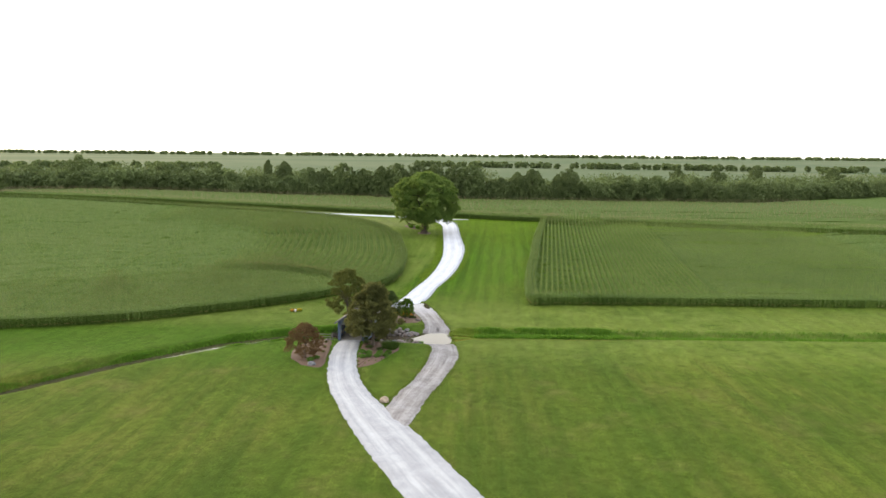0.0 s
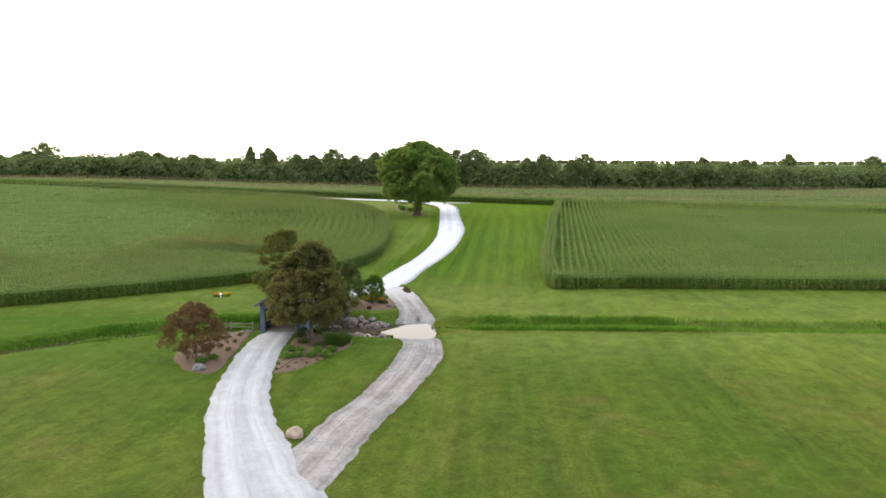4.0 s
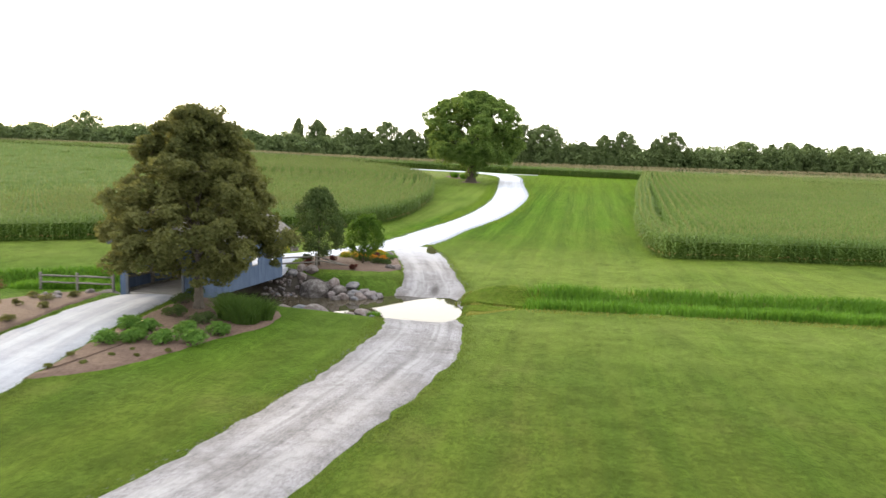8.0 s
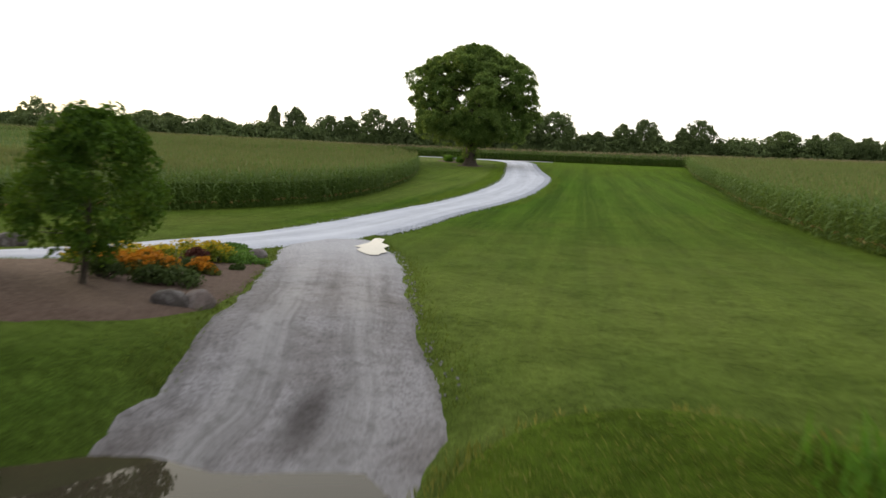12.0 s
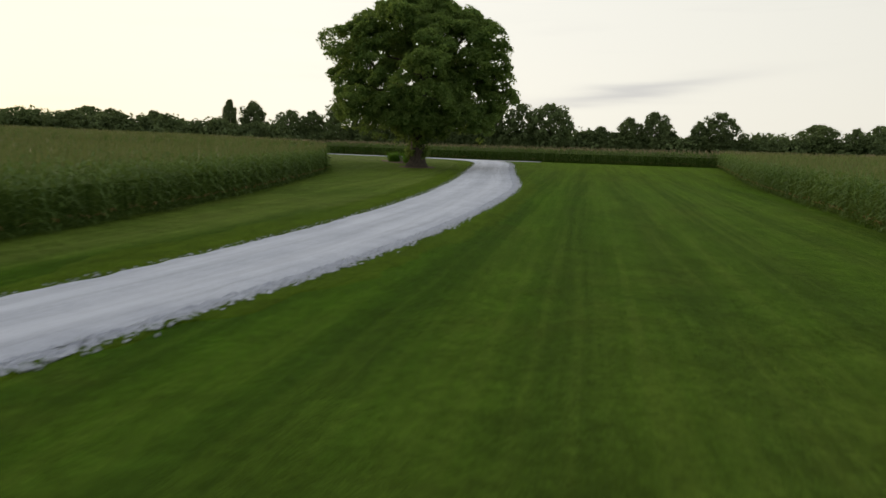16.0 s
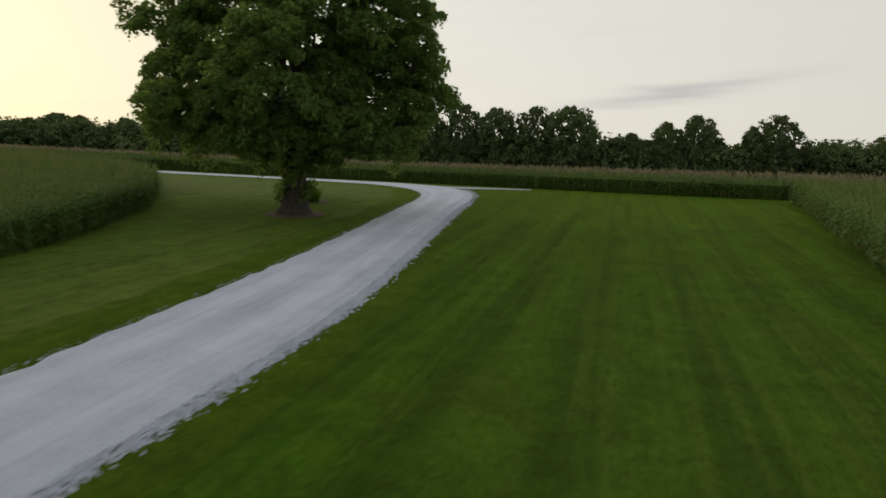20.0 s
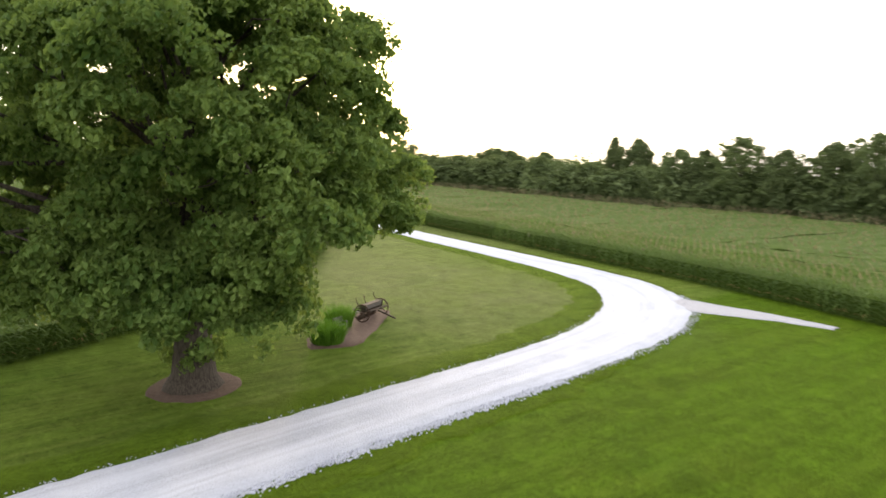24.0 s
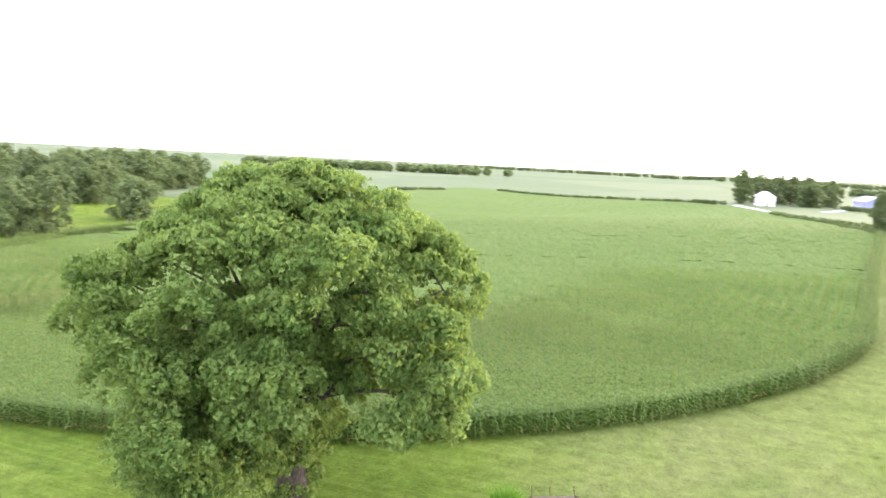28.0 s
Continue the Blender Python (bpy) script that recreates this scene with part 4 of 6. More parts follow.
def crown_points(profile, n, g, shell=0.62, lobe=0.16, even=False):
    """Bough centres spread evenly through an uneven crown. profile: (height, radius) rows from below to the top."""
    hs, rs = np.array(profile).T
    zz = np.linspace(hs[0], hs[-1], 300)
    w = np.cumsum(np.interp(zz, hs, rs) + np.where(zz > hs[0] + 0.7 * (hs[-1] - hs[0]), 1.2, 0.2) * rs.max())
    if even:
        w = np.cumsum(np.interp(zz, hs, rs) + 0.35 * rs.max())
    z = np.interp((np.arange(n) + g.uniform(0.1, 0.9, n)) / n, w / w[-1], zz)
    r = np.interp(z, hs, rs)
    a = np.arange(n) * 2.39996 + g.uniform(-0.5, 0.5, n)
    ph = g.uniform(0, 6.28, 3)
    uneven = 1 + lobe * (np.sin(5 * a + ph[0] + 0.35 * z) + 0.7 * np.sin(3 * a + ph[1] - 0.5 * z) + 0.5 * np.sin(2.1 * z + ph[2])) / 1.6
    depth = g.random(n)
    f = np.where(depth < 0.64, g.uniform(0.84, 1.0, n), np.where(depth < 0.86, g.uniform(shell * 0.8, 0.84, n), g.uniform(0.12, shell, n)))
    if even:
        f = np.sqrt(g.uniform(0.08, 1.0, n))
    rad = r * uneven * f
    return np.column_stack([rad * np.cos(a), rad * np.sin(a), z])


def grow(name, spot, label, category, profile, trunk, clumps, per, clump_r, leaf, mats, seed, limbs=9, fork=0.22, group="", twigs=True, lobe=0.16,
         lean=(0, 0), shell=0.62, sides=8, extra=None, turn=0.0, z=None, flat=0.75, up=0.35, limb_r=0.32, bough=None, bare=None, even=False):
    """A tree: tapered trunk with flare, curved limbs, twigs out to the clumps, and a crown of leaves."""
    g = np.random.default_rng(seed)
    x, y = spot
    root = thing(name, (x, y, float(height(x, y)) - 0.05 if z is None else z), label, category, group, turn)
    top = profile[-1][0]
    C = crown_points(profile, clumps, g, shell=shell, lobe=lobe, even=even)
    if extra is not None:
        C = np.concatenate([C, np.array(extra)])
    if bare is not None:
        C = C[~bare(C)]
    C[:, :2] += np.array(lean) * (C[:, 2:3] / top)
    tufts = C
    if bough is not None:
        # each bough is a rounded mass of smaller tufts, fuller above and outside
        reach, k = bough
        out = C * [1, 1, 0.35] / np.maximum(np.linalg.norm(C * [1, 1, 0.35], axis=1, keepdims=True), 0.1)
        d = g.normal(size=(len(C), k, 3)) + 0.7 * out[:, None] + [0, 0, 0.55]
        d /= np.linalg.norm(d, axis=2, keepdims=True)
        size_ = reach * g.uniform(0.6, 1.3, (len(C), 1, 1))
        tufts = (C[:, None] + d * size_ * g.uniform(0.75, 1.05, (len(C), k, 1)) * [1, 1, 0.72]).reshape(-1, 3)
    tr = trunk
    hf = max(fork * top, profile[0][0] * 0.6)
    th = [0, 0.04 * top, 0.12 * top, hf, 0.5 * top, 0.72 * top]
    V, F = tube([(lean[0] * h / top + 0.02 * math.sin(h), lean[1] * h / top, h) for h in th], [tr * 1.75, tr * 1.2, tr, tr * 0.86, tr * 0.5, tr * 0.16], sides + 2)
    mesh_object("trunk", V, F, mats[0], root, smooth=True)
    ends = C[g.permutation(len(C))[:limbs]]
    bones = [np.array([[lean[0] * h / top, lean[1] * h / top, h] for h in np.linspace(hf, 0.7 * top, 8)])]
    for e in ends:
        h0 = hf + (min(e[2], 0.7 * top) - hf) * g.uniform(0.1, 0.8) if e[2] > hf else hf * g.uniform(0.75, 1.0)
        s = np.array([lean[0] * h0 / top, lean[1] * h0 / top, h0])
        mid = (s + e) / 2 + np.array([0, 0, 0.10 * np.linalg.norm(e - s)]) + g.normal(0, 0.04 * np.linalg.norm(e - s), 3)
        pts = spline([s, (s * 0.6 + mid * 0.4 + [0, 0, 0.03 * top]), mid, e], max(0.4, np.linalg.norm(e - s) / 5))
        rr = np.linspace(tr * limb_r, tr * 0.05, len(pts))
        V, F = tube(pts, rr, sides - 2)
        mesh_object("limb", V, F, mats[0], root, smooth=True)
        bones.append(pts[1:])
    if twigs:
        B = np.concatenate(bones)
        pieces = []
        for c in C:
            b = B[np.argmin(np.linalg.norm(B - c, axis=1) + 0.4 * np.maximum(0, B[:, 2] - c[2]))]
            m = (b + c) / 2 + g.normal(0, 0.15, 3)
            if np.linalg.norm(b - c) < 0.22 * top:
                pieces.append(tube([b, m, c], [tr * 0.07, tr * 0.045, tr * 0.015], 4))
        V, F = joined(pieces)
        tagged(mesh_object("twig_mass", V, F, mats[0], root), kind="stuff")
    V, F = leaf_cloud(tufts, clump_r * g.uniform(0.65, 1.3, len(tufts)), per, leaf, g, flat=flat, up=up)
    mesh_object("crown", V, F, mats[1], root)
    return root


# the great oak by the drive
ga = np.random.default_rng(5)
around = [(1.3 * math.cos(a), 1.3 * math.sin(a), h) for a, h in zip(np.linspace(0, 22, 8), np.linspace(3.4, 6.6, 8))]
around += [(r * math.cos(a), r * math.sin(a), h) for a, r, h in zip(np.linspace(-1.2, 1.3, 9), ga.uniform(3.0, 6.5, 9), ga.uniform(6.5, 12.0, 9))]
skirt = [(r * math.cos(a), r * math.sin(a), h) for a, r, h in zip(np.linspace(-2.9, 0.25, 32) + ga.uniform(-0.1, 0.1, 32), ga.uniform(2.8, 9.0, 32), ga.uniform(4.9, 7.2, 32))]
oak = grow("oak_tree", (-6.8, 247.6), "huge spreading old oak with dense green crown and low hanging boughs", "tree",
     [(6.2, 7.6), (8.4, 9.6), (11.2, 10.2), (13.4, 10.0), (15.4, 8.7), (17.2, 6.7), (18.6, 4.2), (19.7, 1.6)], 0.92, 162, 48, 0.56, 0.275,
     [BARK, OAK_LEAF], 8, limbs=52, fork=0.2, lobe=0.22, shell=0.7, sides=9, extra=around + skirt, lean=(0.4, -0.5), flat=0.8, up=0.5, limb_r=0.27, bough=(1.95, 25), bare=lambda c: (c[:, 1] > 1.5) & (c[:, 2] < 8.2) & (np.hypot(c[:, 0], c[:, 1]) > 3))
shoots = np.array([(r * math.cos(a), r * math.sin(a), h) for a, r, h in zip(ga.uniform(0, 6.28, 34), ga.uniform(0.95, 1.45, 34), ga.uniform(1.2, 4.4, 34))])
mesh_object("trunk_shoots", *leaf_cloud(shoots, ga.uniform(0.35, 0.6, 34), 46, 0.24, ga, flat=0.9), OAK_LEAF, oak)

# trees round the covered bridge
grow("maple_tree", (-10.2, 111.0), "full rounded maple with dull dark green leaves in a mulch bed", "tree",
     [(1.9, 2.8), (2.8, 3.9), (4.4, 3.9), (6.3, 3.1), (8.0, 2.1), (9.1, 1.0), (9.7, 0.3)], 0.20, 168, 56, 0.36, 0.17, [BARK_PALE, MAPLE_LEAF], 21, limbs=16, lobe=0.12, shell=0.75, bough=(0.72, 9), even=True)
grow("ash_tree", (-16.3, 125.6), "leafy olive-green tree behind the covered bridge", "tree",
     [(2.2, 1.8), (3.5, 3.0), (5.5, 3.3), (7.5, 2.7), (9.0, 1.4), (9.8, 0.4)], 0.18, 66, 60, 0.4, 0.17, [BARK_PALE, OLIVE_LEAF], 22, limbs=14, lobe=0.22, bough=(0.8, 7),
     extra=[(3.4, -0.6, 4.0), (3.9, 0.2, 4.9), (3.6, -1.2, 5.6), (4.2, 0.6, 3.6), (3.0, 1.4, 6.2)])
grow("linden_tree", (-8.8, 127.5), "young dark green upright tree in a mulched island bed", "tree",
     [(1.0, 0.7), (1.6, 1.7), (2.7, 1.9), (3.8, 1.5), (4.8, 0.9), (5.5, 0.3)], 0.09, 150, 90, 0.42, 0.13, [BARK, DARK_LEAF], 23, limbs=8)
grow("round_tree", (-6.3, 130.9), "small round-headed bright green tree in a mulched bed", "tree",
     [(0.75, 0.5), (1.2, 1.2), (2.0, 1.45), (3.0, 1.15), (3.75, 0.35)], 0.07, 120, 90, 0.34, 0.11, [BARK, ROUND_LEAF], 24, limbs=7, lean=(0.35, 0.1))
grow("smoke_bush", (-19.6, 104.2), "russet-leaved spreading ornamental shrub tree in mulch", "shrub",
     [(0.6, 1.2), (1.5, 2.4), (2.6, 2.7), (3.8, 2.0), (4.9, 0.6)], 0.10, 120, 46, 0.27, 0.10, [BARK_PALE, RED_LEAF], 25, limbs=10, fork=0.08, lobe=0.2, bough=(0.6, 6))

# woods along the far side of the corn: a few grown once, then repeated
WOODS = [(-352, 384), (-250, 392), (-160, 398), (-95, 402), (-40, 404), (0, 398), (60, 398), (150, 398), (230, 440), (330, 494), (450, 520)]
kinds = []
for k, prof in enumerate(([(0.8, 4.2), (5, 5.8), (10, 6.0), (14, 4.6), (17, 1.2)], [(0.8, 5.0), (6, 6.8), (11, 7.2), (14, 5.0), (16, 1.5)],
                          [(1, 3.0), (7, 4.2), (12, 4.6), (17, 3.2), (19.5, 0.8)], [(0.6, 4.4), (4, 5.6), (8, 5.8), (11, 3.6), (12.5, 0.8)],
                          [(1, 5.5), (7, 7.4), (12, 7.6), (16, 5.6), (18.5, 1.6)], [(0.6, 3.6), (3, 4.4), (6, 4.2), (8.5, 1.2)])):
    kinds.append(grow("woodland_tree", (-318 + 26 * k, 412 + 2 * k), "dark green leafy woodland tree at the field's far edge", "tree", prof, 0.3, 84, 40, 1.75, 0.95,
                      [BARK, WOOD_LEAF], 40 + k, limbs=5, lobe=0.26, shell=0.8, group="woodland trees", twigs=False, even=True))
FINE = [grow("woodland_tree", (150 + 26 * k, 470 + 2 * k), "tall leafy tree rising over the line of the woods", "tree", prof, 0.3, 170, 52, 1.35, 0.68,
             [BARK, WOOD_LEAF], 60 + k, limbs=8, lobe=0.28, shell=0.8, group="woodland trees", twigs=False, even=True)
        for k, prof in enumerate(([(0.8, 4.2), (5, 5.8), (10, 6.0), (14, 4.6), (17, 1.2)], [(0.8, 5.0), (6, 6.8), (11, 7.2), (14, 5.0), (16, 1.5)], [(1, 3.0), (7, 4.2), (12, 4.6), (17, 3.2), (19.5, 0.8)],
                                  [(0.6, 4.4), (4, 5.6), (8, 5.8), (11, 3.6), (12.5, 0.8)], [(1, 5.5), (7, 7.4), (12, 7.6), (16, 5.6), (18.5, 1.6)]))]
gw = random.Random(9)


def wood(k, x, y, s, z=None):
    o = copy_thing(kinds[k], Matrix.Translation((x, y, float(height(x, y)) - 0.2 if z is None else z)) @ Matrix.Rotation(gw.uniform(0, 6.28), 4, "Z"))
    o.scale = (s * gw.uniform(0.9, 1.15), s * gw.uniform(0.9, 1.15), s)
    return o


FULL_SIZE = [(17.9, 7.2), (16.9, 8.4), (20.4, 5.8), (13.4, 7.0), (19.4, 8.8), (9.5, 5.5)]


def wood_sized(k, x, y, tall, half, fine=False):
    """A woodland tree of a given height and half width."""
    o = copy_thing((FINE if fine else kinds)[k], Matrix.Translation((x, y, float(height(x, y)) - 0.2)) @ Matrix.Rotation(gw.uniform(0, 6.28), 4, "Z"))
    o.scale = (half / FULL_SIZE[k][1] * 1.05, half / FULL_SIZE[k][1] * 1.05, tall / FULL_SIZE[k][0])
    return o


edge_line = spline(WOODS, 7.0)
for i, (x, y) in enumerate(edge_line[1:]):
    wood_sized(gw.choice((0, 1, 3, 5)), x + gw.uniform(-2, 2), y + gw.uniform(-2, 3), gw.uniform(12.5, 15) if x < -310 else gw.uniform(9.6, 12.4), gw.uniform(5.6, 7.8))
# the taller trees that stand out of the line: place, height, half width
for x, y, tall, half, k in [(-214, 391, 11.5, 7, 1), (-200, 392, 12.5, 8, 0), (-180, 394, 10.1, 10.0, 1), (-157, 395, 9.7, 7.4, 3), (-149, 396, 13.3, 8.6, 1), (-140, 396, 12.5, 7.0, 0), (-124, 397, 12.4, 6.6, 0), (-115, 398, 9.5, 6.6, 3),
                            (-106, 398, 8.4, 6.1, 3), (-97, 399, 17.2, 3.2, 2), (-88, 399, 16.8, 5.9, 0), (-75, 400, 14.7, 6.3, 1), (-67, 400, 14.5, 5.8, 0), (-57, 400, 17.6, 8.0, 4), (-46, 401, 16.4, 6.1, 1), (-36, 401, 18.0, 6.5, 0),
                            (-27, 400, 20.0, 7.4, 1), (-16, 398, 20.5, 7.6, 4), (-6, 396, 19.5, 7.5, 1), (5, 395, 19.8, 7.4, 4), (14, 395, 20.2, 8.6, 1), (30, 395, 13.1, 5.5, 0), (39, 395, 16.2, 5.4, 0), (47, 395, 18.2, 6.4, 1),
                            (61, 395, 15.4, 4.2, 0), (67, 395, 18.4, 7.2, 4), (85, 395, 10.6, 7.8, 3), (97, 395, 15.2, 8.4, 1), (108, 395, 14.2, 4.4, 0), (115, 395, 15.3, 5.3, 1), (126, 395, 13.5, 6.0, 0), (137, 396, 14.5, 6.5, 1)]:
    # the line of the woods falls back towards the west
    back = 1 + max(0.0, -50 - x) * 0.30 / (y - 121)
    wood_sized(k, 2 + (x - 2) * back, 121 + (y - 121) * back, tall * back * (1.08 if x < -50 else 1.0), half * back, True)

# ---- covered bridge ----
bridge = thing("covered_bridge", (-13.25, 119.0, 1.25), "blue-grey board covered bridge with grey shingled gable roof over the stream", "bridge", turn=-8.9)
BL, BW, WALL_LO, WALL_HI = 5.15, 2.25, -0.35, 3.0
for i in range(34):
    y0 = -BL + i * 2 * BL / 34
    part("plank", made_box(-BW + 0.15, y0 + 0.008, -0.08, BW - 0.15, y0 + 2 * BL / 34 - 0.008, 0.02), PLANK, bridge)
for x in (-1.5, 0.0, 1.5):
    part("girder", made_box(x - 0.14, -BL - 0.3, -0.55, x + 0.14, BL + 0.3, -0.09), TRIM, bridge)
gb = random.Random(4)
holes = [(-BL + 1.3 + 2.5 * k, -BL + 2.15 + 2.5 * k) for k in range(4)]
for side in (-1, 1):
    xa, xb = sorted((side * BW, side * (BW - 0.035)))
    n = 42
    for i in range(n):
        y0, y1 = -BL + i * 2 * BL / n, -BL + (i + 1) * 2 * BL / n - 0.012
        lo = WALL_LO - gb.uniform(0, 0.03)
        x0, x1 = xa + gb.uniform(0, 0.008), xb + gb.uniform(0, 0.008)
        if any(a < (y0 + y1) / 2 < b for a, b in holes):
            part("board", made_box(x0, y0, lo, x1, y1, 0.82), SIDING, bridge)
            part("board", made_box(x0, y0, 1.92, x1, y1, WALL_HI), SIDING, bridge)
        else:
            part("board", made_box(x0, y0, lo, x1, y1, WALL_HI), SIDING, bridge)
    for a, b in holes:
        w = new("window_opening")
        w.parent = bridge
        xs = sorted((side * (BW - 0.06), side * (BW + 0.03)))
        part("frame_rail", made_box(xs[0], a - 0.10, 0.76, xs[1], b + 0.10, 0.84, 0.008), SIDING, w)
        part("frame_rail", made_box(xs[0], a - 0.10, 1.90, xs[1], b + 0.10, 1.98, 0.008), SIDING, w)
        part("frame_stile", made_box(xs[0], a - 0.09, 0.84, xs[1], a + 0.01, 1.90, 0.008), SIDING, w)
        part("frame_stile", made_box(xs[0], b - 0.01, 0.84, xs[1], b + 0.09, 1.90, 0.008), SIDING, w)
    xi = side * (BW - 0.14)
    for z in (-0.02, 0.72, 2.02, 2.85):
        part("wall_beam", made_box(xi - 0.07, -BL + 0.05, z, xi + 0.07, BL - 0.05, z + 0.14), OLD_WOOD, bridge)
    for y in (-BL + 0.1, -2.6, 0.0, 2.6, BL - 0.1):
        part("wall_post", made_box(xi - 0.065, y - 0.08, 0.12, xi + 0.065, y + 0.08, 2.85), OLD_WOOD, bridge)
    # roof slope: rafters' underside and overlapping courses of shingles
    half, rise, over = BW + 0.5, 1.75, 0.45
    slope = math.atan2(rise, half)
    long_ = math.hypot(half, rise)
    tilt = Matrix.Translation((0, 0, WALL_HI + 1.62)) @ Matrix.Rotation(side * slope, 4, "Y")
    part("roof_deck", made_box(*sorted((0.0, side * long_))[:1], -BL - over, -0.10, *sorted((0.0, side * long_))[1:], BL + over, -0.03, m=tilt), OLD_WOOD, bridge)
    for k in range(15):
        a0, a1 = long_ * k / 15 - 0.02, long_ * (k + 1) / 15 + 0.03
        p0, p1 = sorted((side * a0, side * a1))
        bm = bmesh.new()
        y = -BL - over - 0.03
        while y < BL + over:
            w = min(gb.uniform(0.28, 0.40), BL + over + 0.03 - y)
            box(bm, p0, y, -0.026 + gb.uniform(0, 0.004), p1, y + w - 0.008, 0.004 + gb.uniform(0, 0.012) + 0.0015 * (15 - k), m=tilt @ Matrix.Rotation(side * 0.05, 4, "Y"))
            y += w
        part("shingle_course", bm, SHINGLE, bridge)
    for k in range(19):
        y = -BL - 0.25 + k * (2 * BL + 0.5) / 18
        part("rafter_tail", made_box(*sorted((side * (long_ - 0.62), side * (long_ - 0.03)))[:1], y - 0.04, -0.24, *sorted((side * (long_ - 0.62), side * (long_ - 0.03)))[1:], y + 0.04, -0.102, m=tilt), DARK_WOOD, bridge)
    for end in (-1, 1):
        ye = end * (BL + over)
        part("barge_board", made_box(*sorted((0.0, side * long_))[:1], min(ye, ye + end * 0.04), -0.24, *sorted((0.0, side * long_))[1:], max(ye, ye + end * 0.04), -0.02, m=tilt), TRIM, bridge)
part("approach_slab", made_box(-1.85, BL - 0.02, -0.45, 1.85, BL + 1.6, 0.03, 0.02), GRAVEL, bridge, "pale gravel-strewn approach slab")
part("ridge_cap", made_box(-0.14, -BL - 0.48, WALL_HI + 1.60, 0.14, BL + 0.48, WALL_HI + 1.67, 0.02), SHINGLE, bridge)
for end in (-1, 1):
    y0, y1 = sorted((end * BL, end * (BL + 0.035)))
    n = 18
    for i in range(n):
        x0, x1 = -BW + i * 2 * BW / n, -BW + (i + 1) * 2 * BW / n - 0.012
        xm = (x0 + x1) / 2
        top = WALL_HI + 1.45 * (1 - abs(xm) / BW) - 0.02
        lo = WALL_LO if abs(xm) > 1.78 else 2.55 + 0.18 * (1 - (xm / 1.78) ** 2)
        part("board", made_box(x0, y0, lo, x1, y1, top), SIDING, bridge)
    for x in (-1.78, 1.78):
        part("portal_post", made_box(x - 0.08, y0 - 0.05, -0.2, x + 0.08, y1 + 0.05, 2.62, 0.01), TRIM, bridge)
    part("portal_lintel", made_box(-1.86, y0 - 0.045, 2.50, 1.86, y1 + 0.045, 2.66, 0.01), TRIM, bridge)


# ---- stones ----
def stone_mesh(seed, flat=0.7):
    bm = bmesh.new()
    bmesh.ops.create_icosphere(bm, subdivisions=3, radius=1.0)
    g = random.Random(seed)
    cuts = [(Vector((g.gauss(0, 1), g.gauss(0, 1), g.gauss(0, 0.8))).normalized(), g.uniform(0.62, 0.85)) for _ in range(11)]
    for v in bm.verts:
        for d, r in cuts:
            over = v.co.dot(d) - r
            if over > 0:
                v.co -= d * over * 0.95
        v.co *= 1 + 0.07 * noise.noise(v.co * 2.2 + Vector((seed, 0, 0)))
        v.co.z *= flat
    me = bpy.data.meshes.new("stone")
    bm.to_mesh(me)
    bm.free()
    me.polygons.foreach_set("use_smooth", np.full(len(me.polygons), True))
    return me


STONES = [stone_mesh(s) for s in range(1, 8)]
CREAM_STONE = stone_mesh(11, 0.62)
for me in STONES:
    me.materials.append(ROCK)
CREAM_STONE.materials.append(CREAM_ROCK)
gs = random.Random(12)


def stone(x, y, r, label, group="", me=None, z=None, tall=1.0, name="rock"):
    o = new(name, me or gs.choice(STONES))
    zz = float(height(x, y)) if z is None else z
    o.matrix_basis = pose(x, y, zz + 0.28 * r * tall, gs.uniform(-12, 12), gs.uniform(-12, 12), gs.uniform(0, 360)) @ Matrix.Diagonal((r * gs.uniform(0.9, 1.2), r * gs.uniform(0.8, 1.0), r * tall, 1))
    return tagged(o, label, "rock", group)


sheet("stony_bank", [(-12.0, 122.6), (-9, 122.9), (-6, 122.7), (-3.2, 123.6), (-2.9, 124.5), (-4.0, 124.9), (-6.4, 124.8), (-8.2, 125.0), (-11.4, 125.9)], 0, MUD,
      "dark wet earth bank between the stones", "bank", rag=0.12, seed=8, drape=0.03, inner=8, lift=-0.02)
sheet("stony_bank", [(-11, 118.2), (-8, 117.6), (-4.6, 117.6), (-2.6, 118.4), (-2.4, 119.6), (-5, 120.2), (-9, 120.4)], 0, MUD,
      "dark wet earth along the pool's near edge", "bank", rag=0.12, seed=9, drape=0.03, inner=8, lift=-0.02)
# dark sheet below the deck: the bridge's shade is painted into the earth
sheet("stony_bank", [(-18.5, 114.6), (-14, 114.6), (-10.6, 115.4), (-10.4, 118), (-9.6, 121), (-9.6, 124.2), (-11, 125.6), (-14, 125.6), (-18.2, 125.4), (-19, 120)], 0, MUD,
      "wet earth of the stream banks, coloured dark for the bridge's shade", "bank", rag=0.15, seed=10, drape=0.035, inner=12, lift=-0.02)
stone(-6.0, 85.0, 0.8, "cream-coloured boulder on the grass where the lanes fork", me=CREAM_STONE, name="boulder")
stone(-18.1, 100.7, 0.62, "pale grey boulder at the front of a mulch bed", name="boulder")
stone(-8.2, 124.1, 1.12, "large rounded pinkish-grey boulder at the edge of the pool", z=-0.35, tall=1.05, name="boulder")
for x, y, r in ((-4.05, 130.3, 0.38), (-3.58, 130.6, 0.38), (-5.9, 140.1, 0.34), (-8.6, 138.6, 0.5), (-14.8, 140.0, 0.5), (-15.2, 135.6, 0.4)):
    stone(x, y, r, "squat grey boulder at the edge of the planted island", "island stones", name="boulder")
